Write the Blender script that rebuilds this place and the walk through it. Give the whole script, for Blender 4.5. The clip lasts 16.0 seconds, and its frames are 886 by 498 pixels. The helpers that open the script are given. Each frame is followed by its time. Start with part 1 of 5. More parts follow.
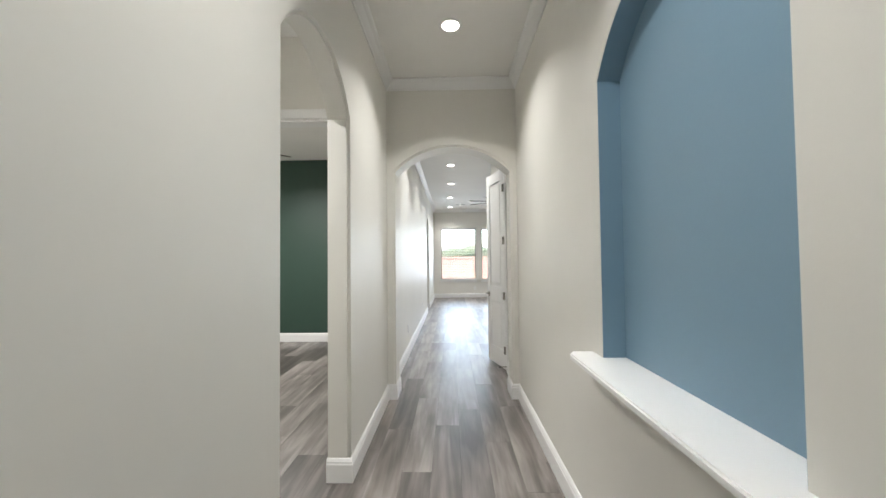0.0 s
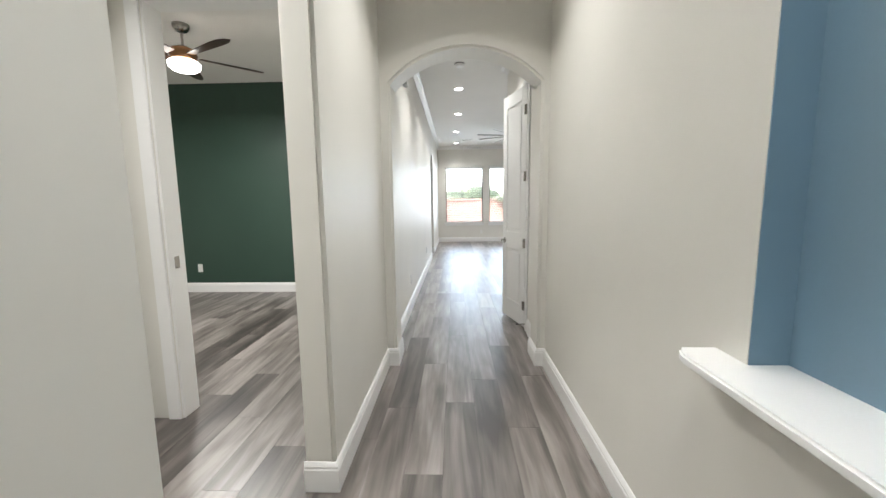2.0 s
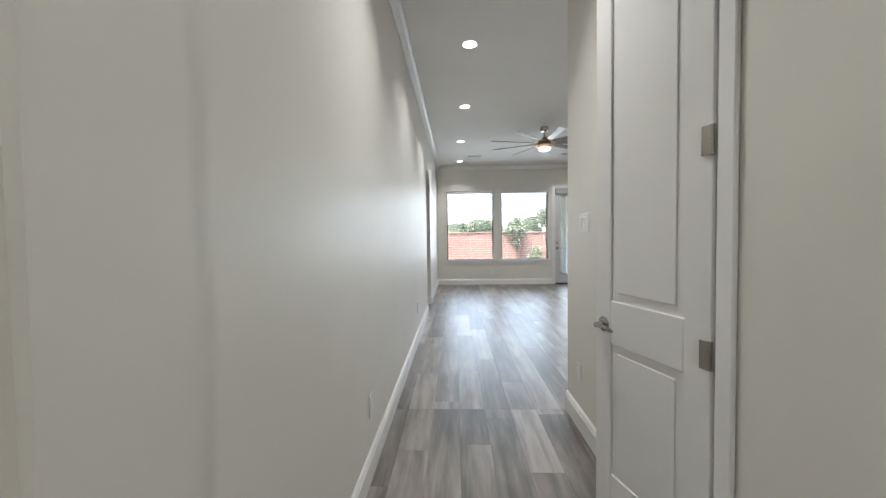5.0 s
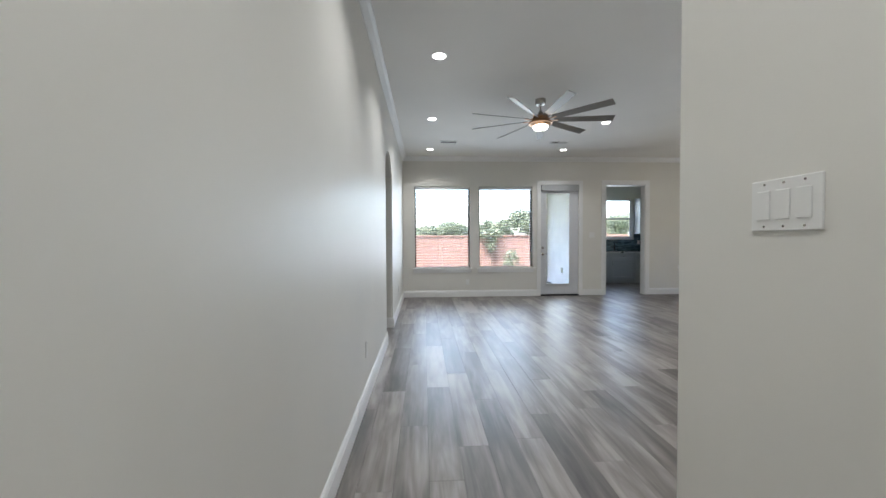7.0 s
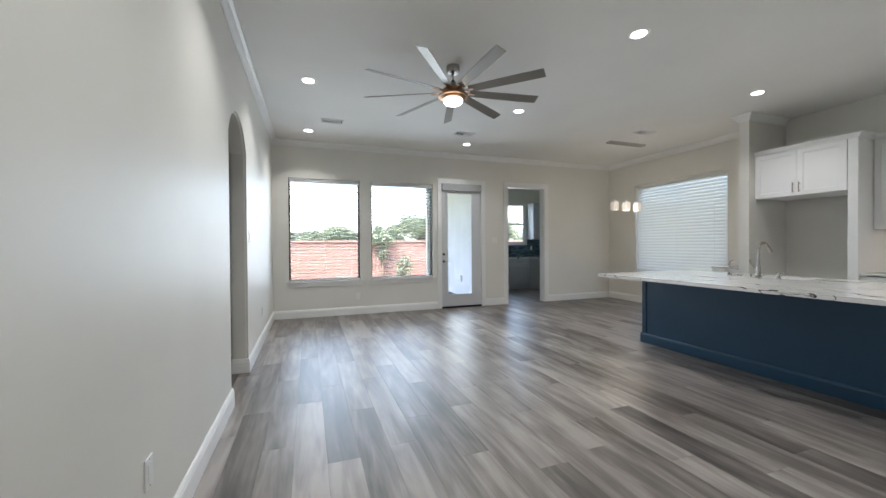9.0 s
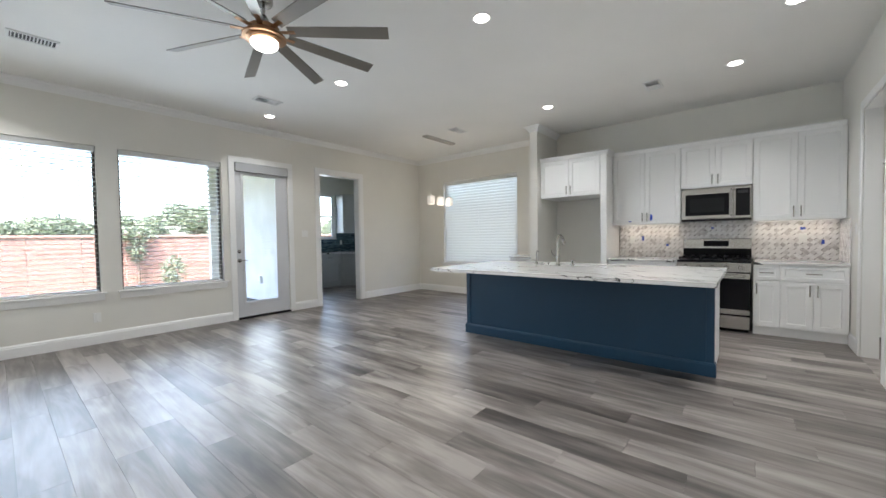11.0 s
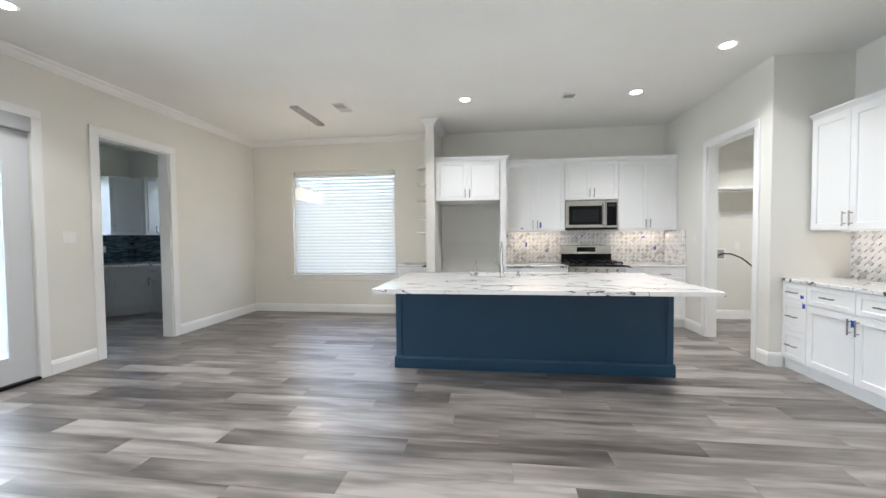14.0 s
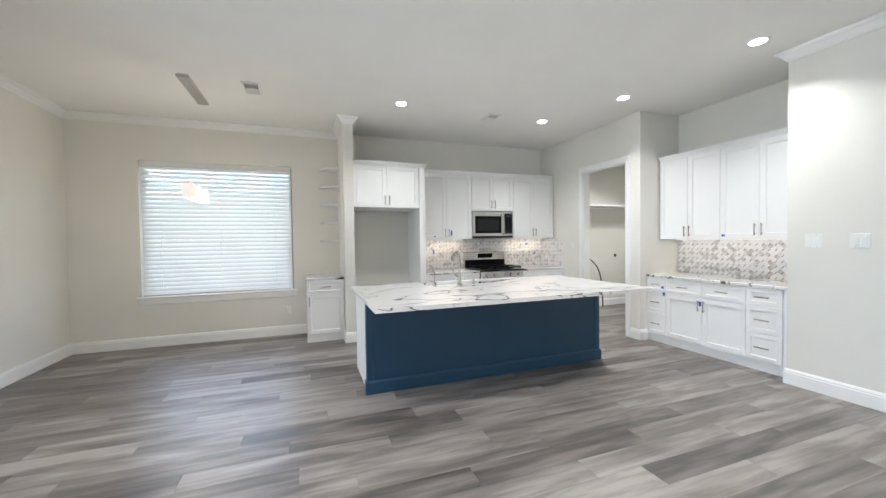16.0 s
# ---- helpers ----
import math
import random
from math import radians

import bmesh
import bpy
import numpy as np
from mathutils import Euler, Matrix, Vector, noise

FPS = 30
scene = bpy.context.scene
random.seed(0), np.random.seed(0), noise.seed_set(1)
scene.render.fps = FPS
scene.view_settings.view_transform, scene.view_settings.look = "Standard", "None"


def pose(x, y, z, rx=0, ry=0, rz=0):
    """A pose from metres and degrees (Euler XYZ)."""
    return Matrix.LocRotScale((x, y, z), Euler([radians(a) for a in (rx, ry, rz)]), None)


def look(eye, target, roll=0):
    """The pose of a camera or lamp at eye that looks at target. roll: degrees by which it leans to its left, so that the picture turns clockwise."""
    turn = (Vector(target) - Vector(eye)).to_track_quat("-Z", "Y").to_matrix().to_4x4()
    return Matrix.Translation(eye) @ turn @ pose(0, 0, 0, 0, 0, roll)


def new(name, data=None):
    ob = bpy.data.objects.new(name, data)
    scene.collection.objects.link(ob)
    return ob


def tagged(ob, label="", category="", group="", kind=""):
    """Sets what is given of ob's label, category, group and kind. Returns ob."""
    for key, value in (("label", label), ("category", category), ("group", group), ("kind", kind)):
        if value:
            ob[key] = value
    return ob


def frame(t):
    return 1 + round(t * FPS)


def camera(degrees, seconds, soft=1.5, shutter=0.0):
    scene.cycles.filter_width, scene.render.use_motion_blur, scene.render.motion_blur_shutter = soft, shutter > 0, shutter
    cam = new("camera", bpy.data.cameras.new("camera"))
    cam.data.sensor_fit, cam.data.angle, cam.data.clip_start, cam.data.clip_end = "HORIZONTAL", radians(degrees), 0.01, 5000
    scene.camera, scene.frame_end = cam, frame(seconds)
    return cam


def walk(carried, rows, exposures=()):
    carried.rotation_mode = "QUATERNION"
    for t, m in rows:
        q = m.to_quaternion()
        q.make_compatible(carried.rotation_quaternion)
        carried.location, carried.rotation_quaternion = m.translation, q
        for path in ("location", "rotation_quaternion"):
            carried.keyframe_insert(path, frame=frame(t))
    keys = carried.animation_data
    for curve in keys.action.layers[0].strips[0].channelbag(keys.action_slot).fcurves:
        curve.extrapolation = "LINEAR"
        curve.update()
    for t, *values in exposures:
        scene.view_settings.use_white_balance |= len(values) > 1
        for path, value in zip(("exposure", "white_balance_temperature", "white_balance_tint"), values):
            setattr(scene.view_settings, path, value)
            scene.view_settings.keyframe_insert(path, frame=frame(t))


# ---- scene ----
cam = camera(99.9, 16.0)
PATH = [
    (0, (0.33, -0.209, 1.303), (0.284, 1.79, 1.36), -0.6),
    (0.5, (0.301, -0.149, 1.273), (0.25, 1.85, 1.221), -0.8),
    (1, (0.231, -0.052, 1.249), (0.185, 1.942, 1.102), -0.5),
    (1.5, (0.208, 0.186, 1.251), (0.166, 2.172, 1.026), -0.3),
    (2, (0.261, 0.495, 1.283), (0.195, 2.479, 1.033), -0.7),
    (2.5, (0.256, 0.861, 1.29), (0.172, 2.842, 1.031), -0.5),
    (3, (0.25, 1.267, 1.263), (0.161, 3.251, 1.024), -0.6),
    (3.5, (0.242, 1.713, 1.255), (0.149, 3.704, 1.087), -0.7),
    (4, (0.213, 2.186, 1.243), (0.124, 4.182, 1.135), -0.7),
    (6.3, (0.145, 3.963, 1.24), (0.146, 5.962, 1.182), -0.3),
    (6.5, (0.14, 4.117, 1.235), (0.158, 6.116, 1.176), -0.2),
    (7, (0.174, 4.532, 1.241), (0.274, 6.529, 1.191), -0.3),
    (7.5, (0.173, 4.948, 1.223), (0.341, 6.941, 1.193), -0.4),
    (8, (0.165, 5.294, 1.214), (0.453, 7.273, 1.194), -0.3),
    (8.5, (0.235, 5.574, 1.232), (0.696, 7.52, 1.212), -0.4),
    (9, (0.283, 5.761, 1.227), (0.963, 7.642, 1.207), -0.4),
    (9.5, (0.291, 5.94, 1.214), (1.23, 7.706, 1.185), -0.5),
    (10, (0.295, 6.086, 1.198), (1.487, 7.692, 1.165), -0.6),
    (10.2, (0.301, 6.155, 1.201), (1.578, 7.694, 1.163), -0.7),
    (12.3, (0.499, 7.243, 1.259), (2.298, 8.113, 1.188), -0.4),
    (12.5, (0.527, 7.398, 1.258), (2.355, 8.206, 1.192), -0.3),
    (13, (0.532, 7.738, 1.275), (2.42, 8.394, 1.206), -0.3),
    (13.5, (0.546, 8.064, 1.274), (2.492, 8.522, 1.208), -0.4),
    (14, (0.612, 8.363, 1.296), (2.595, 8.615, 1.233), -0.5),
    (14.5, (0.699, 8.703, 1.286), (2.699, 8.708, 1.228), -0.4),
    (15, (0.795, 9.05, 1.285), (2.78, 8.806, 1.233), -0.5),
    (15.5, (0.868, 9.406, 1.334), (2.812, 8.937, 1.281), -0.7),
    (16, (0.902, 9.775, 1.36), (2.78, 9.089, 1.313), -0.8),
]
walk(cam, [(t, look(eye, target, roll)) for t, eye, target, roll in PATH],
     exposures=((0, 4.52, 6450, 10), (2, 4.55, 6450, 10), (3, 4.48, 6450, 10), (3.5, 4.25, 6500, 10), (4, 4.13, 6500, 10), (7, 3.92, 6200, 10), (8, 3.97, 6200, 10), (8.5, 3.98, 6250, 10), (9.2, 4.06, 6300, 10), (10, 4.2, 6250, 10), (12.5, 4.5, 6250, 10), (13.5, 4.7, 6250, 10), (14.5, 4.8, 6200, 10), (16, 4.69, 6250, 10)))

# ---- world, sun, exposure ----
world = bpy.data.worlds.new("world")
scene.world = world
world.use_nodes = True
wn = world.node_tree
sky = wn.nodes.new("ShaderNodeTexSky")
sky.sky_type = "NISHITA"
sky.sun_disc = False
sky.sun_elevation, sky.sun_rotation = radians(65), radians(225)
sky.dust_density, sky.air_density = 3.0, 1.0
wn.nodes["Background"].inputs["Strength"].default_value = 0.125
wn.links.new(sky.outputs[0], wn.nodes["Background"].inputs["Color"])
sun = new("sun", bpy.data.lights.new("sun", "SUN"))
sun.data.energy, sun.data.angle, sun.data.color = 1.5, radians(15.0), (1.0, 0.96, 0.90)
sun_way = Vector((-math.cos(radians(65)) * 0.707, -math.cos(radians(65)) * 0.707, math.sin(radians(65))))
sun.matrix_world = look(sun_way * 30, (0, 0, 0))
CAN_WATTS, HALL_WATTS = 0.50, 0.57
CAN_COLOR = (1.0, 0.985, 0.955)

# ---- plan, in metres ----
XL, XR, XS = -0.28, 0.952, 0.965
YN, XE, ZC = 12.565, 6.83, 3.015
YS, YP = 5.65, 5.65


# ---- daylight in the openings ----
DAY_COLOR = (0.77, 0.885, 1.0)


def daylight(name, m, w, h, watts):
    lamp = new(name, bpy.data.lights.new(name, "AREA"))
    lamp.data.shape, lamp.data.size, lamp.data.size_y = "RECTANGLE", w, h
    lamp.data.energy, lamp.data.color, lamp.data.spread = watts, DAY_COLOR, radians(125)
    lamp.matrix_world = m


daylight("daylight_window_1", pose(0.565, YN + 0.008, 1.51, -90), 1.14, 1.68, 0.8)
daylight("daylight_window_2", pose(1.95, YN + 0.008, 1.51, -90), 1.13, 1.68, 0.8)
daylight("daylight_door", pose(3.10, YN + 0.03, 1.25, -90), 0.50, 1.94, 0.42)
daylight("daylight_window_3", pose(XE + 0.092, 10.895, 1.56, 0, 90), 1.70, 1.76, 0.42)
daylight("daylight_window_4", pose(5.925, 15.38, 1.83, -90), 0.76, 1.04, 0.35)


# ---- materials ----
def mat_new(name):
    m = bpy.data.materials.new(name)
    m.use_nodes = True
    return m, m.node_tree, m.node_tree.nodes["Principled BSDF"]


def node(tree, kind, **inputs):
    n = tree.nodes.new(kind)
    for key, value in inputs.items():
        n.inputs[key.replace("_", " ")].default_value = value
    return n


def ramp(tree, source, stops):
    r = tree.nodes.new("ShaderNodeValToRGB")
    while len(r.color_ramp.elements) < len(stops):
        r.color_ramp.elements.new(0.5)
    for e, (p, c) in zip(r.color_ramp.elements, stops):
        e.position, e.color = p, (*c, 1)
    tree.links.new(source, r.inputs[0])
    return r.outputs[0]


def coords(tree, scale=(1, 1, 1), space="Object"):
    if space == "World":
        g = tree.nodes.new("ShaderNodeNewGeometry")
        out = g.outputs["Position"]
    else:
        out = tree.nodes.new("ShaderNodeTexCoord").outputs[space]
    mp = tree.nodes.new("ShaderNodeMapping")
    mp.inputs["Scale"].default_value = scale
    tree.links.new(out, mp.inputs[0])
    return mp.outputs[0]


def bumped(tree, bsdf, height, strength, distance):
    b = node(tree, "ShaderNodeBump", Strength=strength, Distance=distance)
    tree.links.new(height, b.inputs["Height"])
    tree.links.new(b.outputs[0], bsdf.inputs["Normal"])


def painted(name, color, rough=0.5, mottled=0.06, orange_peel=0.12, peel_scale=140.0, metal=0.0, spec=0.5):
    """Paint: two scales of faint unevenness, with a rolled or sprayed relief."""
    m, tr, b = mat_new(name)
    pos = coords(tr, space="World")
    big = node(tr, "ShaderNodeTexNoise", Scale=1.3, Detail=4.0)
    tr.links.new(pos, big.inputs["Vector"])
    lo = tuple(c * (1 - mottled) for c in color)
    hi = tuple(min(1, c * (1 + mottled)) for c in color)
    tr.links.new(ramp(tr, big.outputs["Fac"], [(0.3, lo), (0.7, hi)]), b.inputs["Base Color"])
    fine = node(tr, "ShaderNodeTexNoise", Scale=peel_scale, Detail=3.0)
    tr.links.new(pos, fine.inputs["Vector"])
    bumped(tr, b, fine.outputs["Fac"], orange_peel, 0.002)
    rr = node(tr, "ShaderNodeMapRange", To_Min=max(0, rough - 0.06), To_Max=min(1, rough + 0.06))
    tr.links.new(big.outputs["Fac"], rr.inputs["Value"])
    tr.links.new(rr.outputs[0], b.inputs["Roughness"])
    b.inputs["Metallic"].default_value = metal
    b.inputs["Specular IOR Level"].default_value = spec
    return m


def brushed(name, color, rough=0.3, stretch=(4, 400, 400)):
    m, tr, b = mat_new(name)
    n = node(tr, "ShaderNodeTexNoise", Scale=1.0, Detail=3.0)
    tr.links.new(coords(tr, stretch), n.inputs["Vector"])
    tr.links.new(ramp(tr, n.outputs["Fac"], [(0.3, tuple(c * 0.85 for c in color)), (0.7, color)]), b.inputs["Base Color"])
    b.inputs["Metallic"].default_value, b.inputs["Roughness"].default_value = 1.0, rough
    bumped(tr, b, n.outputs["Fac"], 0.05, 0.001)
    return m


def glowing(name, color, strength):
    m, tr, b = mat_new(name)
    b.inputs["Base Color"].default_value = (0.9, 0.9, 0.9, 1)
    b.inputs["Emission Color"].default_value = (*color, 1)
    b.inputs["Emission Strength"].default_value = strength
    return m


WALL = painted("wall_paint", (0.74, 0.725, 0.675), 0.48, 0.03, 0.07, 110.0, spec=0.7)
CEIL = painted("ceiling_paint", (0.83, 0.82, 0.79), 0.85, 0.02, 0.25, 90.0)
TRIM = painted("trim_paint", (0.83, 0.83, 0.82), 0.32, 0.02, 0.03)
BLUE = painted("niche_blue_paint", (0.205, 0.325, 0.42), 0.38, 0.03, 0.09, 110.0)
GREEN = painted("dark_green_paint", (0.028, 0.062, 0.045), 0.5, 0.05, 0.2, 110.0)
CAB = painted("cabinet_white", (0.84, 0.84, 0.835), 0.3, 0.015, 0.02)
GREYCAB = painted("cabinet_grey", (0.42, 0.435, 0.44), 0.35, 0.03, 0.02)
NAVY = painted("navy_paint", (0.011, 0.048, 0.096), 0.4, 0.06, 0.05)
BLACK = painted("black_enamel", (0.006, 0.006, 0.007), 0.3, 0.1, 0.02, spec=0.12)
RUBBER = painted("black_rubber", (0.02, 0.02, 0.022), 0.6, 0.1, 0.1)
PLASTIC = painted("white_plastic", (0.8, 0.8, 0.78), 0.35, 0.01, 0.0)
SLATW = painted("blind_slat_white", (0.84, 0.83, 0.81), 0.45, 0.01, 0.02)
slat_tree = SLATW.node_tree
slat_mix, slat_through = slat_tree.nodes.new("ShaderNodeMixShader"), node(slat_tree, "ShaderNodeBsdfTranslucent", Color=(0.86, 0.88, 0.88, 1))
slat_mix.inputs[0].default_value = 0.27
slat_tree.links.new(slat_tree.nodes["Principled BSDF"].outputs[0], slat_mix.inputs[1])
slat_tree.links.new(slat_through.outputs[0], slat_mix.inputs[2])
slat_tree.links.new(slat_mix.outputs[0], slat_tree.nodes["Material Output"].inputs[0])
BRONZE_FRAME = painted("dark_bronze_vinyl", (0.10, 0.095, 0.09), 0.4, 0.05, 0.02)
DOORGREY = painted("door_light_grey", (0.62, 0.63, 0.65), 0.35, 0.02, 0.03)
SHADEGREY = painted("roller_fabric_grey", (0.38, 0.39, 0.40), 0.8, 0.05, 0.3, 300.0)
TAPE = painted("blue_masking_tape", (0.03, 0.08, 0.45), 0.7, 0.05, 0.1)
STEEL = brushed("stainless_steel", (0.60, 0.585, 0.56), 0.22)
NICKEL = brushed("brushed_nickel", (0.42, 0.40, 0.37), 0.26, (60, 60, 300))
BRONZE = brushed("bronze_motor", (0.42, 0.24, 0.13), 0.35, (30, 30, 200))
BLADE = painted("fan_blade_grey", (0.30, 0.285, 0.26), 0.38, 0.1, 0.03, metal=0.6)
DARKWOOD = painted("fan_blade_walnut", (0.055, 0.028, 0.018), 0.4, 0.3, 0.05)
GLOW = glowing("lamp_lens", (1.0, 0.95, 0.88), 0.5)
GLOW_SOFT = glowing("frosted_lit_glass", (1.0, 0.84, 0.62), 0.022)
BLACKGLASS = mat_new("black_glass")[0]
BLACKGLASS.node_tree.nodes["Principled BSDF"].inputs["Base Color"].default_value = (0.008, 0.008, 0.01, 1)
BLACKGLASS.node_tree.nodes["Principled BSDF"].inputs["Roughness"].default_value = 0.06
BLACKGLASS.node_tree.nodes["Principled BSDF"].inputs["Specular IOR Level"].default_value = 0.14
GLASS, gtree, gb = mat_new("window_glass")
gb.inputs["Transmission Weight"].default_value, gb.inputs["Roughness"].default_value, gb.inputs["IOR"].default_value = 1.0, 0.0, 1.45


def plank_material():
    m, tr, b = mat_new("vinyl_plank")
    info = tr.nodes.new("ShaderNodeObjectInfo")
    g = tr.nodes.new("ShaderNodeNewGeometry")
    rnd = tr.nodes.new("ShaderNodeMath")
    rnd.operation = "ADD"
    tr.links.new(info.outputs["Random"], rnd.inputs[0])
    tr.links.new(g.outputs["Random Per Island"], rnd.inputs[1])
    off = tr.nodes.new("ShaderNodeVectorMath")
    off.operation = "SCALE"
    off.inputs[0].default_value = (13.7, 41.3, 7.1)
    tr.links.new(rnd.outputs[0], off.inputs["Scale"])
    add = tr.nodes.new("ShaderNodeVectorMath")
    tr.links.new(g.outputs["Position"], add.inputs[0])
    tr.links.new(off.outputs[0], add.inputs[1])

    def layer(scale, freq, detail, distort=0.0):
        mp = tr.nodes.new("ShaderNodeMapping")
        mp.inputs["Scale"].default_value = scale
        tr.links.new(add.outputs[0], mp.inputs[0])
        n = node(tr, "ShaderNodeTexNoise", Scale=freq, Detail=detail, Roughness=0.6, Distortion=distort)
        tr.links.new(mp.outputs[0], n.inputs["Vector"])
        return n.outputs["Fac"]

    streak = layer((12, 0.9, 12), 1.0, 4.0, 0.8)
    grain = layer((60, 3.0, 60), 1.0, 3.0)
    blotch = layer((6.5, 1.3, 6.5), 1.0, 2.5, 0.4)
    frac = tr.nodes.new("ShaderNodeMath")
    frac.operation = "FRACT"
    tr.links.new(rnd.outputs[0], frac.inputs[0])
    mix = tr.nodes.new("ShaderNodeMath")
    mix.operation = "MULTIPLY_ADD"
    mix.inputs[1].default_value = 0.26
    soft = tr.nodes.new("ShaderNodeMath")
    soft.operation = "MULTIPLY"
    soft.inputs[1].default_value = 0.62
    tr.links.new(streak, soft.inputs[0])
    tr.links.new(frac.outputs[0], mix.inputs[0])
    tr.links.new(soft.outputs[0], mix.inputs[2])
    mix2 = tr.nodes.new("ShaderNodeMath")
    mix2.operation = "MULTIPLY_ADD"
    mix2.inputs[1].default_value = 0.10
    tr.links.new(grain, mix2.inputs[0])
    tr.links.new(mix.outputs[0], mix2.inputs[2])
    mix3 = tr.nodes.new("ShaderNodeMath")
    mix3.operation = "MULTIPLY_ADD"
    mix3.inputs[1].default_value = 0.66
    tr.links.new(blotch, mix3.inputs[0])
    tr.links.new(mix2.outputs[0], mix3.inputs[2])
    tone = node(tr, "ShaderNodeMapRange", From_Min=0.52, From_Max=1.08)
    tr.links.new(mix3.outputs[0], tone.inputs["Value"])
    col = ramp(tr, tone.outputs[0], [(0.08, (0.030, 0.024, 0.021)), (0.34, (0.086, 0.073, 0.065)), (0.58, (0.168, 0.147, 0.134)), (0.90, (0.310, 0.278, 0.259))])
    tr.links.new(col, b.inputs["Base Color"])
    rr = node(tr, "ShaderNodeMapRange", To_Min=0.34, To_Max=0.42)
    tr.links.new(grain, rr.inputs["Value"])
    tr.links.new(rr.outputs[0], b.inputs["Roughness"])
    b.inputs["Specular IOR Level"].default_value = 0.95
    bumped(tr, b, grain, 0.03, 0.001)
    return m


PLANK = plank_material()


def quartz_material():
    m, tr, b = mat_new("veined_quartz")

    def vein(scale, turn, freq, detail, thin, thick, patch):
        """Distance from a wandering contour line, over a width that swells and dies away."""
        mp = tr.nodes.new("ShaderNodeMapping")
        mp.inputs["Scale"].default_value = scale
        mp.inputs["Rotation"].default_value = (0, 0, radians(turn))
        g = tr.nodes.new("ShaderNodeNewGeometry")
        tr.links.new(g.outputs["Position"], mp.inputs[0])
        n = node(tr, "ShaderNodeTexNoise", Scale=freq, Detail=detail, Roughness=0.55, Distortion=0.5)
        tr.links.new(mp.outputs[0], n.inputs["Vector"])
        sub = tr.nodes.new("ShaderNodeMath")
        sub.operation = "SUBTRACT"
        sub.inputs[1].default_value = 0.5
        tr.links.new(n.outputs["Fac"], sub.inputs[0])
        ab = tr.nodes.new("ShaderNodeMath")
        ab.operation = "ABSOLUTE"
        tr.links.new(sub.outputs[0], ab.inputs[0])
        pn = node(tr, "ShaderNodeTexNoise", Scale=patch, Detail=2.0)
        tr.links.new(g.outputs["Position"], pn.inputs["Vector"])
        w = node(tr, "ShaderNodeMapRange", From_Min=0.36, From_Max=0.62, To_Min=thin, To_Max=thick)
        tr.links.new(pn.outputs["Fac"], w.inputs["Value"])
        dv = tr.nodes.new("ShaderNodeMath")
        dv.operation = "DIVIDE"
        tr.links.new(ab.outputs[0], dv.inputs[0])
        tr.links.new(w.outputs[0], dv.inputs[1])
        return dv.outputs[0]

    main = vein((1.0, 0.38, 1.0), 24, 1.5, 3.5, 0.003, 0.015, 2.3)
    fine = vein((1.0, 0.45, 1.0), -18, 2.6, 4.0, 0.0008, 0.009, 1.7)
    least = tr.nodes.new("ShaderNodeMath")
    least.operation = "MINIMUM"
    tr.links.new(main, least.inputs[0])
    tr.links.new(fine, least.inputs[1])
    col = ramp(tr, least.outputs[0], [(0.0, (0.045, 0.044, 0.044)), (0.6, (0.10, 0.097, 0.095)), (1.0, (0.72, 0.715, 0.705))])
    tr.links.new(col, b.inputs["Base Color"])
    b.inputs["Roughness"].default_value = 0.12
    return m


QUARTZ = quartz_material()


def tile_material():
    m, tr, b = mat_new("marble_tile")
    info = tr.nodes.new("ShaderNodeObjectInfo")
    n = node(tr, "ShaderNodeTexNoise", Scale=22.0, Detail=4.0)
    tr.links.new(coords(tr, space="World"), n.inputs["Vector"])
    mx = tr.nodes.new("ShaderNodeMath")
    mx.operation = "MULTIPLY_ADD"
    mx.inputs[1].default_value = 0.35
    isle = tr.nodes.new("ShaderNodeNewGeometry")
    both = tr.nodes.new("ShaderNodeMath")
    tr.links.new(info.outputs["Random"], both.inputs[0])
    tr.links.new(isle.outputs["Random Per Island"], both.inputs[1])
    wrap = tr.nodes.new("ShaderNodeMath")
    wrap.operation = "FRACT"
    tr.links.new(both.outputs[0], wrap.inputs[0])
    tr.links.new(n.outputs["Fac"], mx.inputs[0])
    tr.links.new(wrap.outputs[0], mx.inputs[2])
    tr.links.new(ramp(tr, mx.outputs[0], [(0.14, (0.47, 0.445, 0.44)), (0.34, (0.66, 0.64, 0.635)), (0.46, (0.77, 0.755, 0.75)), (1.0, (0.83, 0.82, 0.815))]), b.inputs["Base Color"])
    b.inputs["Roughness"].default_value = 0.18
    return m


TILE = tile_material()
ACCENT = painted("taupe_stone_strip", (0.15, 0.13, 0.13), 0.3, 0.25, 0.05)
GROUT = painted("grey_grout", (0.70, 0.675, 0.66), 0.8, 0.05, 0.2, 300.0)


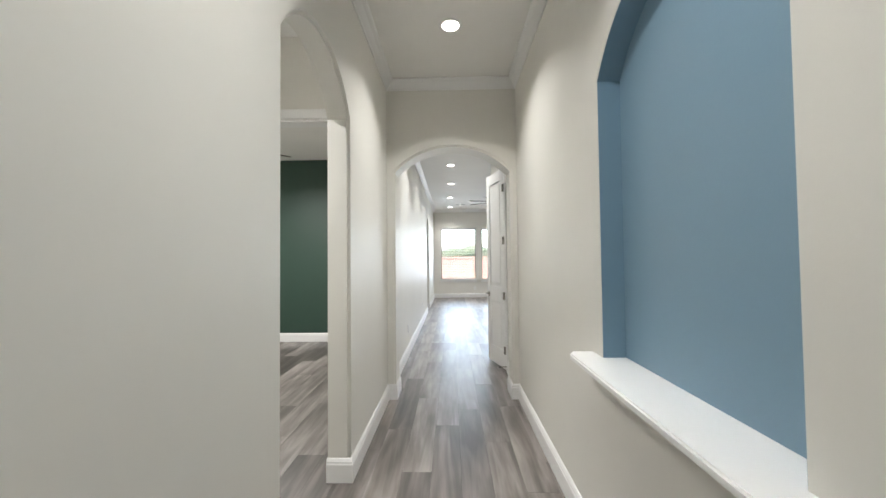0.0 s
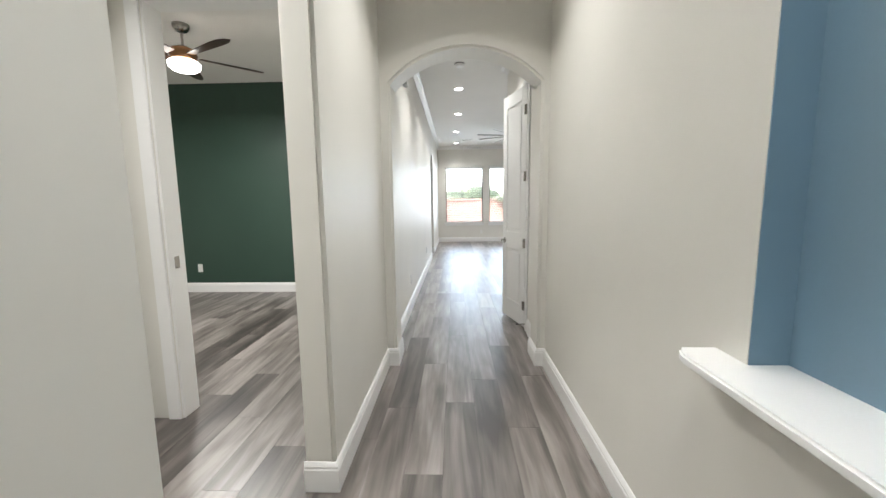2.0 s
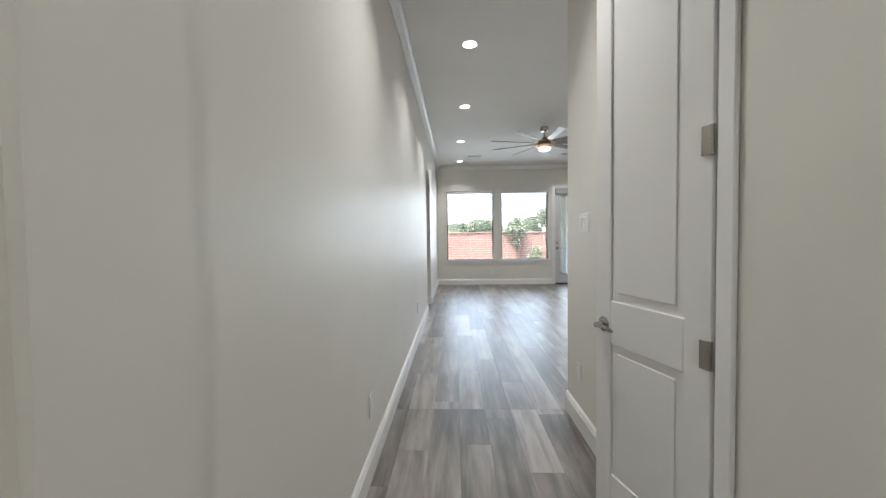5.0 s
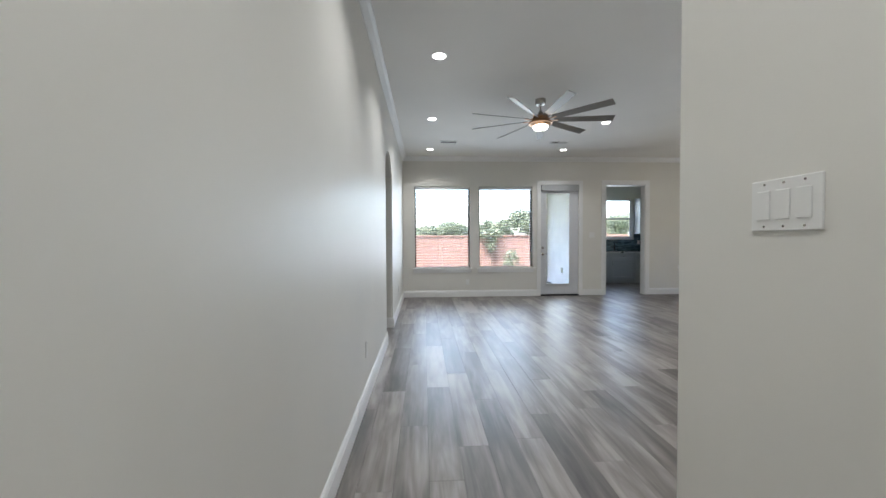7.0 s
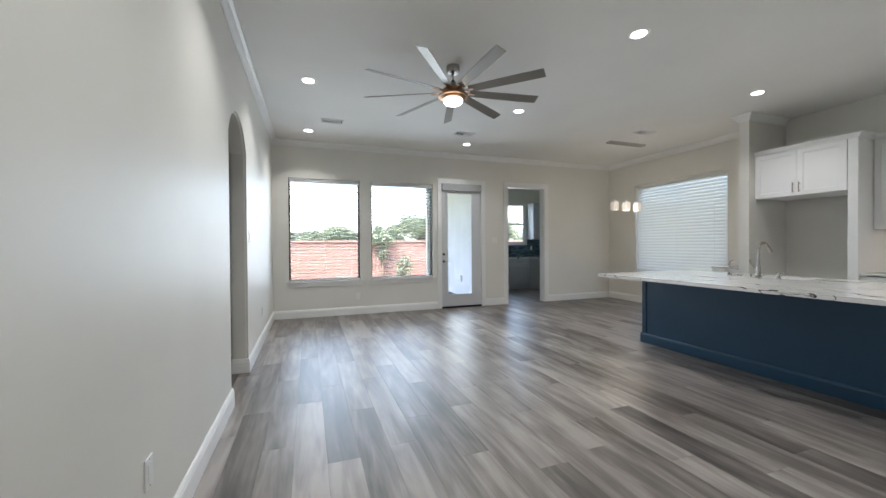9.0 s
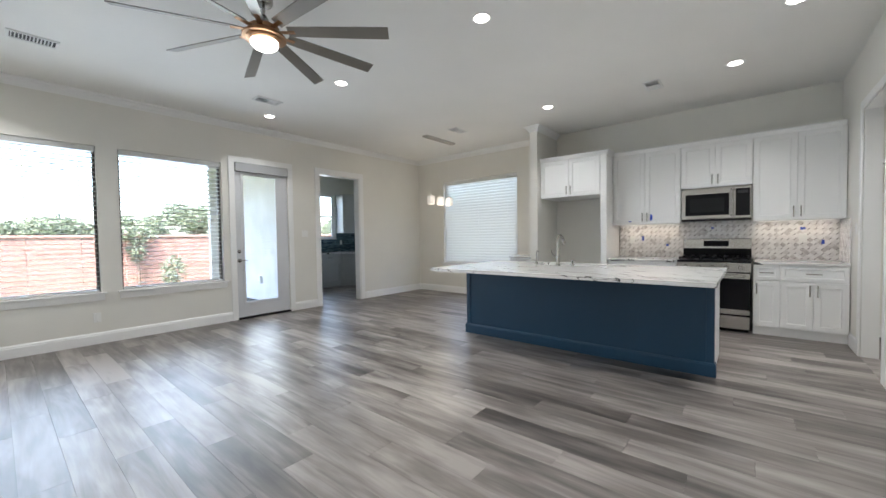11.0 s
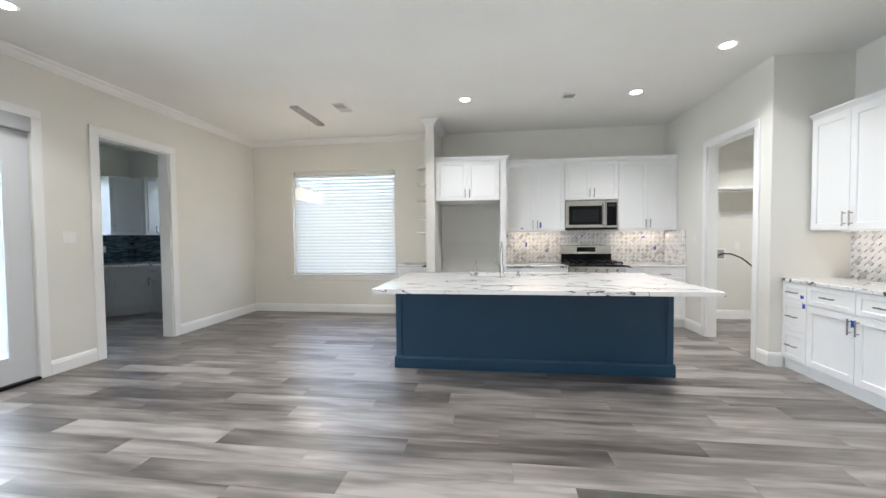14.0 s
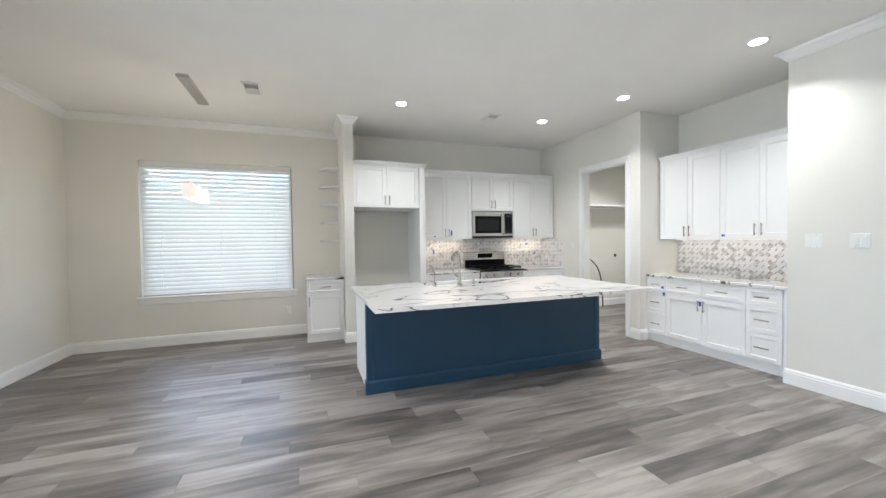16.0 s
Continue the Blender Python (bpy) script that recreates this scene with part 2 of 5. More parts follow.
def brick_material(name, c1, c2, mortar, w=0.2, h=0.067, msize=0.012, rough=0.85):
    m, tr, b = mat_new(name)
    tex = node(tr, "ShaderNodeTexBrick", Scale=1.0, Mortar_Size=msize)
    tex.inputs["Color1"].default_value, tex.inputs["Color2"].default_value, tex.inputs["Mortar"].default_value = (*c1, 1), (*c2, 1), (*mortar, 1)
    tex.inputs["Brick Width"].default_value, tex.inputs["Row Height"].default_value = w, h
    g = tr.nodes.new("ShaderNodeNewGeometry")
    sep = tr.nodes.new("ShaderNodeSeparateXYZ")
    tr.links.new(g.outputs["Position"], sep.inputs[0])
    addxy = tr.nodes.new("ShaderNodeMath")
    tr.links.new(sep.outputs[0], addxy.inputs[0])
    tr.links.new(sep.outputs[1], addxy.inputs[1])
    com = tr.nodes.new("ShaderNodeCombineXYZ")
    tr.links.new(addxy.outputs[0], com.inputs[0])
    tr.links.new(sep.outputs[2], com.inputs[1])
    tr.links.new(com.outputs[0], tex.inputs["Vector"])
    n = node(tr, "ShaderNodeTexNoise", Scale=3.0, Detail=6.0)
    tr.links.new(com.outputs[0], n.inputs["Vector"])
    mx = tr.nodes.new("ShaderNodeMix")
    mx.data_type, mx.blend_type = "RGBA", "MULTIPLY"
    mx.inputs["Factor"].default_value = 0.5
    tr.links.new(tex.outputs["Color"], mx.inputs[6])
    tr.links.new(ramp(tr, n.outputs["Fac"], [(0.3, (0.6, 0.6, 0.6)), (0.7, (1, 1, 1))]), mx.inputs[7])
    tr.links.new(mx.outputs[2], b.inputs["Base Color"])
    b.inputs["Roughness"].default_value = rough
    inv = tr.nodes.new("ShaderNodeMath")
    inv.operation = "SUBTRACT"
    inv.inputs[0].default_value = 1.0
    tr.links.new(tex.outputs["Fac"], inv.inputs[1])
    bumped(tr, b, inv.outputs[0], 0.6, 0.006)
    return m


# Red brick with haze put into its colour: lighter and less saturated.
BRICK = brick_material("hazed_red_brick", (0.22, 0.098, 0.08), (0.26, 0.122, 0.10), (0.26, 0.2, 0.17))
WHITEBRICK = brick_material("white_painted_brick", (0.80, 0.80, 0.81), (0.83, 0.83, 0.84), (0.78, 0.78, 0.79))
MOSAIC = brick_material("glass_mosaic", (0.02, 0.06, 0.08), (0.20, 0.30, 0.34), (0.10, 0.13, 0.14), 0.11, 0.024, 0.002, 0.12)
CONCRETE = painted("pale_concrete", (0.5, 0.49, 0.46), 0.9, 0.1, 0.4, 60.0)
GRASS = painted("dry_grass", (0.11, 0.13, 0.05), 0.95, 0.35, 0.8, 40.0)


def leaf_material():
    m, tr, b = mat_new("hazed_leaves")
    g = tr.nodes.new("ShaderNodeNewGeometry")
    # Leaf colours are paled and greyed to imitate haze.
    tr.links.new(ramp(tr, g.outputs["Random Per Island"], [(0.0, (0.095, 0.118, 0.075)), (1.0, (0.14, 0.165, 0.105))]), b.inputs["Base Color"])
    b.inputs["Roughness"].default_value = 0.6
    return m


HAZED_LEAF = leaf_material()
BARK = painted("bark", (0.10, 0.075, 0.055), 0.9, 0.3, 0.8, 40.0)


# ---- building helpers ----
def mesh_of(name, bm, material):
    me = bpy.data.meshes.new(name)
    bmesh.ops.recalc_face_normals(bm, faces=bm.faces)
    bm.to_mesh(me)
    bm.free()
    me.materials.append(material)
    return me


def part(name, bm, material, parent=None, label="", bev=0.0, smooth=False, seg=1):
    """Links a bmesh as one mesh object under a thing or a part."""
    if bev:
        bmesh.ops.bevel(bm, geom=bm.edges[:], offset=bev, segments=seg, affect="EDGES", clamp_overlap=True)
    me = mesh_of(name, bm, material)
    if smooth:
        me.polygons.foreach_set("use_smooth", [True] * len(me.polygons))
        me.set_sharp_from_angle(angle=radians(40))
    ob = new(name, me)
    if parent is not None:
        ob.parent = parent
    if label:
        ob["label"] = label
    return ob


def thing(name, m, label, category, group="", kind=""):
    ob = new(name)
    ob.empty_display_size = 0.1
    ob.matrix_basis = m
    return tagged(ob, label, category, group, kind)


def box(bm, x0, x1, y0, y1, z0, z1):
    v = [bm.verts.new((x, y, z)) for z in (z0, z1) for x, y in ((x0, y0), (x1, y0), (x1, y1), (x0, y1))]
    for f in ((0, 3, 2, 1), (4, 5, 6, 7), (0, 1, 5, 4), (1, 2, 6, 5), (2, 3, 7, 6), (3, 0, 4, 7)):
        bm.faces.new([v[i] for i in f])
    return bm


def boxes(*rows):
    bm = bmesh.new()
    for r in rows:
        box(bm, *r)
    return bm


def lathe(rows, sides=32, bm=None, m=None):
    """Turns rows of (radius, z) about the z axis."""
    bm = bm or bmesh.new()
    m = m or Matrix()
    rings = []
    for r, z in rows:
        rings.append([bm.verts.new(m @ Vector((r * math.cos(math.tau * i / sides), r * math.sin(math.tau * i / sides), z))) for i in range(sides)])
    for a, b in zip(rings, rings[1:]):
        for i in range(sides):
            bm.faces.new((a[i], a[(i + 1) % sides], b[(i + 1) % sides], b[i]))
    bm.faces.new(rings[0][::-1])
    bm.faces.new(rings[-1])
    return bm


def tube(points, radius, sides=10, bm=None, taper=None):
    """A round bar along a line of points."""
    bm = bm or bmesh.new()
    pts = [Vector(p) for p in points]
    rings = []
    for i, p in enumerate(pts):
        d = (pts[min(i + 1, len(pts) - 1)] - pts[max(i - 1, 0)]).normalized()
        a = d.orthogonal().normalized() if i == 0 else (rings_a - d * rings_a.dot(d)).normalized()
        rings_a = a
        b = d.cross(a)
        r = radius if taper is None else radius + (taper - radius) * i / (len(pts) - 1)
        rings.append([bm.verts.new(p + r * (a * math.cos(math.tau * k / sides) + b * math.sin(math.tau * k / sides))) for k in range(sides)])
    for ra, rb in zip(rings, rings[1:]):
        for k in range(sides):
            bm.faces.new((ra[k], ra[(k + 1) % sides], rb[(k + 1) % sides], rb[k]))
    bm.faces.new(rings[0][::-1])
    bm.faces.new(rings[-1])
    return bm


def prism(bm, poly, to3, a, b):
    """A flat polygon drawn out from a to b; to3(u, v, d) gives the place."""
    lo = [bm.verts.new(to3(u, v, a)) for u, v in poly]
    hi = [bm.verts.new(to3(u, v, b)) for u, v in poly]
    n = len(poly)
    bm.faces.new(lo[::-1])
    bm.faces.new(hi)
    for i in range(n):
        bm.faces.new((lo[i], lo[(i + 1) % n], hi[(i + 1) % n], hi[i]))


def arch_line(u0, u1, spring, rise, n=20):
    half, mid = (u1 - u0) / 2, (u0 + u1) / 2
    r = (half * half + rise * rise) / (2 * rise)
    return [(mid - half + 2 * half * i / n, spring + math.sqrt(max(0, r * r - (half - 2 * half * i / n) ** 2)) - (r - rise)) for i in range(n + 1)]


def wall(name, along, face, back, u0, u1, z0, z1, openings=(), material=None, label="", bull=0.0):
    """A wall along 'x' or 'y' between two faces; openings: (u0, u1, z0, z1, rise) go through it."""
    bm = bmesh.new()
    to3 = (lambda u, v, d: (u, d, v)) if along == "x" else (lambda u, v, d: (d, u, v))
    u, left = u0, []
    for a, b, c, d, rise in sorted(openings):
        marks = [z for z in (c, d) if z0 < z < z1]
        if a > u:
            prism(bm, [(u, z0), (a, z0)] + [(a, z) for z in marks] + [(a, z1), (u, z1)] + [(u, z) for z in left[::-1]], to3, face, back)
        if c > z0:
            prism(bm, [(a, z0), (b, z0), (b, c), (a, c)], to3, face, back)
        if rise:
            line = arch_line(a, b, d, rise)
            for p, q in zip(line, line[1:]):
                prism(bm, [p, q, (q[0], z1), (p[0], z1)], to3, face, back)
        elif d < z1:
            prism(bm, [(a, d), (b, d), (b, z1), (a, z1)], to3, face, back)
        u, left = b, marks
    if u < u1:
        prism(bm, [(u, z0), (u1, z0), (u1, z1), (u, z1)] + [(u, z) for z in left[::-1]], to3, face, back)
    bmesh.ops.remove_doubles(bm, verts=bm.verts, dist=0.0004)
    bm.verts.index_update()
    inner = {}
    for f in bm.faces:
        inner.setdefault(tuple(sorted(v.index for v in f.verts)), []).append(f)
    twice = [f for fs in inner.values() if len(fs) > 1 for f in fs]
    if twice:
        bmesh.ops.delete(bm, geom=twice, context="FACES_ONLY")
    if bull:
        k = 0 if along == "x" else 1
        rim = []
        for e in bm.edges:
            if len(e.link_faces) == 2 and e.calc_face_angle(0) > 1.0:
                us, zs = [v.co[k] for v in e.verts], [v.co.z for v in e.verts]
                if max(zs) > z0 + 0.01 and min(zs) < z1 - 0.01 and any(a - 0.001 < min(us) and max(us) < b + 0.001 for a, b, c, d, rise in openings):
                    rim.append(e)
        bmesh.ops.bevel(bm, geom=rim, offset=bull, segments=6, affect="EDGES", clamp_overlap=True)
    ob = part(name, bm, material or WALL)
    return tagged(ob, label, "wall", kind="structure")


def sweep(name, pts, profile, material, label, parent=None, closed=False):
    """Trim: a profile of (out, up) run along a line of (x, y) on the wall, the room to the left of the way."""
    bm = bmesh.new()
    n = len(pts)
    P = [Vector(p) for p in pts]
    rows = []
    for i in range(n):
        d0 = (P[i] - P[i - 1]).normalized() if (i or closed) else (P[1] - P[0]).normalized()
        d1 = (P[(i + 1) % n] - P[i]).normalized() if (i < n - 1 or closed) else d0
        n0, n1 = Vector((-d0.y, d0.x)), Vector((-d1.y, d1.x))
        mitre = (n0 + n1) / max(0.2, 1 + n0.dot(n1))
        rows.append([bm.verts.new((P[i].x + mitre.x * o, P[i].y + mitre.y * o, z)) for o, z in profile])
    k = len(profile)
    for a, b in zip(rows, rows[1:] + (rows[:1] if closed else [])):
        for j in range(k):
            bm.faces.new((a[j], a[(j + 1) % k], b[(j + 1) % k], b[j]))
    if not closed:
        bm.faces.new(rows[0])
        bm.faces.new(rows[-1][::-1])
    ob = part(name, bm, material, parent)
    if parent is None:
        tagged(ob, label, "trim", kind="structure")
    return ob


BASE_PROFILE = [(0.001, 0.001), (0.017, 0.001), (0.017, 0.105), (0.013, 0.113), (0.014, 0.121), (0.009, 0.132), (0.005, 0.139), (0.001, 0.140)]
CROWN_PROFILE = [(0.001, ZC - 0.092), (0.010, ZC - 0.092), (0.014, ZC - 0.078), (0.030, ZC - 0.060), (0.046, ZC - 0.034), (0.066, ZC - 0.022), (0.072, ZC - 0.012), (0.072, ZC - 0.001), (0.001, ZC - 0.001)]


def baseboard(pts):
    return sweep("baseboard", pts, BASE_PROFILE, TRIM, "white painted wooden baseboard along the wall")


def crown(pts):
    return sweep("crown_molding", pts, CROWN_PROFILE, TRIM, "white painted crown molding under the ceiling")


def casing(name, along, face, out, u0, u1, top, width=0.08, thick=0.018, label="white painted door casing"):
    """Three boards round an opening, on the wall's face; out: +1 or -1 along the other axis."""
    a, b = sorted((face + out * 0.002, face + out * thick))
    root = thing(name, pose(0, 0, 0), label, "trim", kind="structure")
    for k, (p, q, c, d) in enumerate([(u0 - width, u0, 0, top), (u1, u1 + width, 0, top), (u0 - width, u1 + width, top, top + width)]):
        r = (p, q, a, b, c, d) if along == "x" else (a, b, p, q, c, d)
        part("casing_board", boxes(r), TRIM, root, bev=0.004)
    return root

# ---- the shell ----
floor_root = tagged(part("floor", boxes((-4.75, 7.25, -2.0, 15.6, -0.12, -0.004)), RUBBER), "grey-brown wood-look vinyl plank floor", "floor", kind="structure")
ceiling_main = tagged(part("ceiling", boxes((-4.75, 7.25, -2.0, 15.6, ZC, ZC + 0.15)), CEIL), "smooth pale painted ceiling", "ceiling", kind="structure")
tagged(part("ceiling_bedroom", boxes((-4.42, -0.41, 2.70, 5.80, 2.955, 3.005)), CEIL), "smooth pale bedroom ceiling", "ceiling", kind="structure")

ARCH_HALL = (1.12, 2.01, 0.0, 2.16, 0.24)
ARCH_LIVING = (9.0, 9.82, 0.0, 2.12, 0.24)
wall("wall_west", "y", XL, XL - 0.14, -1.7, YN, 0, ZC, [ARCH_HALL, ARCH_LIVING], label="cream painted wall with two arched openings", bull=0.018)
NICHE = (0.472, 1.362, 0.888, 2.05, 0.229)
CLOSET = (4.14, 4.705, 0.0, 2.39, 0)
wall("wall_hall_east", "y", XR, XR + 0.12, -1.7, 3.43, 0, ZC, [NICHE], label="cream painted hall wall with an arched niche")
wall("wall_hall_closet", "y", XS, XR + 0.12, 3.43, YS - 0.12, 0, ZC, [CLOSET], label="cream painted hall wall with the closet doorway")
# Unseen wall, added to keep outside light from leaking into the closet.
wall("wall_closet_seal", "y", 1.9, 2.0, 3.4, 5.53, 0, ZC, label="unseen cream wall added to seal the closet from light")
wall("wall_arch", "x", 3.31, 3.56, XL, XR, 0, ZC, [(-0.205, 0.89, 0.0, 2.14, 0.24)], label="cream painted cross wall with a wide archway", bull=0.018)
# Unseen outer wall, added so that no sky light enters from the south.
wall("wall_south_seal", "x", -1.7, -1.82, -4.6, 7.1, 0, ZC, label="unseen cream wall added to close the hall from light")
wall("wall_living_south", "x", YS, YS - 0.12, XS, 3.02, 0, ZC, label="cream painted living room wall")
wall("wall_alcove_west", "y", 3.02, 2.90, 4.83, YS - 0.12, 0, ZC, label="cream painted alcove side wall")
wall("wall_alcove_back", "x", 4.95, 4.83, 3.02, 4.62, 0, ZC, label="cream painted wall behind the buffet cabinets")
wall("wall_alcove_east", "y", 4.62, 4.74, 4.83, YP - 0.12, 0, ZC, label="cream painted alcove side wall")
wall("wall_pantry", "x", YP, YP - 0.12, 4.62, XE, 0, ZC, [(4.85, 5.70, 0.0, 2.40, 0)], label="cream painted wall with the laundry doorway")
wall("wall_laundry_south", "x", 3.60, 3.48, 4.74, XE, 0, ZC, label="cream painted laundry wall")
wall("wall_laundry_west", "y", 4.74, 4.80, 3.60, YP - 0.12, 0, ZC, label="cream painted laundry wall")
EAST_WIN = (9.97, 11.82, 0.665, 2.46, 0)
wall("wall_east", "y", XE, XE + 0.16, -1.7, YN, 0, ZC, [EAST_WIN], label="cream painted outer wall with a wide window")
WIN_A, WIN_B = (-0.03, 1.16, 0.625, 2.39, 0), (1.36, 2.54, 0.625, 2.39, 0)
BACK_DOOR, UTIL_DOOR = (2.715, 3.565, 0.0, 2.43, 0), (4.17, 5.065, 0.0, 2.43, 0)
wall("wall_north", "x", YN, YN + 0.15, XL - 0.14, XE + 0.16, 0, ZC, [WIN_A, WIN_B, BACK_DOOR, UTIL_DOOR], label="cream painted wall with two windows and two doorways")
wall("wall_pier", "y", 6.02, XE, 9.17, 9.30, 0, ZC, label="cream painted end wall of the refrigerator recess")
# bedroom and its lobby
wall("wall_lobby_west", "y", -1.575, -1.70, 0.6, 2.56, 0, ZC, [(1.50, 2.45, 0.0, 2.42, 0)], label="cream painted lobby wall")
wall("wall_lobby_south", "x", 0.72, 0.60, -1.575, XL - 0.14, 0, ZC, label="cream painted lobby wall")
wall("wall_bedroom_south", "x", 2.56, 2.69, -4.5, XL - 0.14, 0, ZC, [(-1.40, -0.52, 0.0, 2.375, 0)], label="cream painted wall with the bedroom doorway")
wall("wall_bedroom_green", "x", 5.80, 5.92, -4.5, XL - 0.14, 0, ZC, material=GREEN, label="dark green painted accent wall")
wall("wall_bedroom_west", "y", -4.42, -4.55, -1.7, 5.80, 0, ZC, label="cream painted bedroom wall")
# passage behind the living room arch
wall("wall_passage_west", "y", -1.45, -1.57, 8.3, 10.6, 0, ZC, label="cream painted passage wall")
wall("wall_passage_south", "x", 8.42, 8.30, -1.45, XL - 0.14, 0, ZC, label="cream painted passage wall")
wall("wall_passage_north", "x", 10.48, 10.6, -1.45, XL - 0.14, 0, ZC, label="cream painted passage wall")
# utility kitchen, its walls in the same cream paint
UTIL_WIN = (5.48, 6.37, 1.25, 2.42, 0)
wall("wall_utility_north", "x", 15.35, 15.47, 3.3, 7.22, 0, ZC, [UTIL_WIN], label="cream painted utility kitchen wall with a window")
wall("wall_utility_east", "y", 7.10, 7.22, YN + 0.15, 15.35, 0, ZC, label="cream painted utility kitchen wall")
wall("wall_utility_west", "y", 3.95, 3.83, YN + 0.15, 15.35, 0, ZC, label="cream painted utility kitchen wall")

# niche lining
def niche():
    root = thing("niche", pose(0, 0, 0), "shallow arched wall niche painted slate blue", "niche", kind="structure")
    part("back_panel", boxes((XR + 0.095, XR + 0.118, NICHE[0] - 0.02, NICHE[1] + 0.02, NICHE[2] - 0.02, 2.36)), BLUE, root)
    line = [(NICHE[0], NICHE[2])] + arch_line(NICHE[0], NICHE[1], NICHE[3], NICHE[4], 24) + [(NICHE[1], NICHE[2])]
    mid = ((NICHE[0] + NICHE[1]) / 2, 1.5)
    bm = bmesh.new()
    inset = [(u + (mid[0] - u) * 0.006, v + (mid[1] - v) * 0.003) for u, v in line]
    for (p, q, pi, qi) in zip(line, line[1:], inset, inset[1:]):
        prism(bm, [p, q, qi, pi], lambda u, v, d: (d, u, v), XR + 0.002, XR + 0.095)
    part("reveal", bm, BLUE, root)
    bm = bmesh.new()
    ledge = [(XR + 0.095, 0.40), (XR + 0.095, 1.47), (0.857, 1.47), (0.838, 1.43), (0.838, 0.44), (0.857, 0.40)]
    prism(bm, ledge, lambda u, v, d: (u, v, d), 0.864, 0.890)
    bmesh.ops.bevel(bm, geom=[e for e in bm.edges if all(v.co.x < 0.86 for v in e.verts)], offset=0.006, segments=3, affect="EDGES")
    part("sill", bm, TRIM, root, "white painted wooden ledge")
    return root


niche()

# skirting and crown
baseboard([(XL, 1.12), (XL, -1.7)])
baseboard([(-0.205, 3.56), (-0.205, 3.31), (XL, 3.31), (XL, 2.01), (XL - 0.14, 2.01)])
baseboard([(XL, 9.0), (XL, 3.56), (-0.205, 3.56)])
baseboard([(XL - 0.14, 9.0), (XL, 9.0)])
baseboard([(2.63, YN), (XL, YN), (XL, 9.82), (XL - 0.14, 9.82)])
baseboard([(4.075, YN), (3.65, YN)])
baseboard([(6.60, 9.30), (6.02, 9.30), (6.02, 9.17), (6.10, 9.17)][::-1])
baseboard([(XE, 9.80), (XE, YN), (5.16, YN)])
baseboard([(XR, -1.7), (XR, 3.31), (0.89, 3.31), (0.89, 3.56), (XS, 3.56), (XS, 4.06)])
baseboard([(XS, 4.78), (XS, YS), (3.02, YS), (3.02, 5.53)])
baseboard([(4.62, 5.53), (4.62, YP), (4.77, YP)])
baseboard([(5.78, YP), (6.18, YP)])
baseboard([(4.80, 3.60), (XE, 3.60), (XE, YP - 0.12), (5.78, YP - 0.12)])
baseboard([(XL - 0.14, 5.80), (-4.42, 5.80), (-4.42, 2.69)])
baseboard([(XL - 0.14, 8.42), (XL - 0.14, 9.0)])
baseboard([(-1.45, 10.48), (-1.45, 8.42), (XL - 0.14, 8.42)])
crown([(XL, 3.31), (XL, -1.7)])
crown([(XR, 3.31), (XL, 3.31)])
crown([(XR, -1.7), (XR, 3.31)])
crown([(6.80, 9.17), (6.02, 9.17), (6.02, 9.30), (XE, 9.30), (XE, YN), (XL, YN), (XL, 3.56), (XS, 3.56), (XS, YS), (3.02, YS), (3.02, 5.40)])

casing("casing_back_door", "x", YN, -1, 2.715, 3.565, 2.43, 0.085)
casing("casing_utility", "x", YN, -1, 4.17, 5.065, 2.43, 0.095)
casing("casing_laundry", "x", YP, 1, 4.85, 5.70, 2.40, 0.075)
casing("casing_closet", "y", XS, -1, 4.14, 4.705, 2.39, 0.07)
casing("casing_bedroom", "x", 2.56, -1, -1.40, -0.52, 2.375, 0.075)
casing("casing_lobby_door", "y", -1.575, 1, 1.50, 2.45, 2.42, 0.07)


def jambs(along, a, b, u0, u1, top):
    """White boards that line a doorway."""
    root = thing("door_jamb", pose(0, 0, 0), "white painted boards lining the doorway", "trim", kind="structure")
    lo, hi = min(a, b) + 0.001, max(a, b) - 0.001
    for r in ((u0 + 0.0005, u0 + 0.014, 0.001, top - 0.0005), (u1 - 0.014, u1 - 0.0005, 0.001, top - 0.0005), (u0 + 0.0145, u1 - 0.0145, top - 0.014, top - 0.0005)):
        part("jamb_board", boxes((r[0], r[1], lo, hi, r[2], r[3]) if along == "x" else (lo, hi, r[0], r[1], r[2], r[3])), TRIM, root)


jambs("x", YN, YN + 0.15, 4.17, 5.065, 2.43)
jambs("x", YP, YP - 0.12, 4.85, 5.70, 2.40)
jambs("y", XS, XR + 0.12, 4.14, 4.705, 2.39)
jambs("x", 2.56, 2.69, -1.40, -0.52, 2.375)

# ---- windows and doors of the shell ----
def window_north(name, w):
    root = thing(name, pose(0, 0, 0), "tall fixed window with dark frame and white stool", "window", kind="structure")
    a, b, c, d, _ = w
    y0, y1 = YN + 0.085, YN + 0.13
    part("window_frame", boxes((a, a + 0.028, y0, y1, c, d), (b - 0.028, b, y0, y1, c, d), (a + 0.028, b - 0.028, y0, y1, c, c + 0.03), (a + 0.028, b - 0.028, y0, y1, d - 0.03, d)), BRONZE_FRAME, root)
    pane = part("pane", boxes((a + 0.028, b - 0.028, y0 + 0.018, y0 + 0.024, c + 0.03, d - 0.03)), GLASS, root)
    pane.visible_shadow = False
    part("window_sill", boxes((a - 0.05, b + 0.05, YN - 0.035, YN + 0.084, c - 0.024, c - 0.001)), TRIM, root, bev=0.005)
    part("apron", boxes((a - 0.03, b + 0.03, YN - 0.016, YN - 0.002, c - 0.10, c - 0.026)), TRIM, root, bev=0.004)
    return root


window_north("window_1", WIN_A)
window_north("window_2", WIN_B)


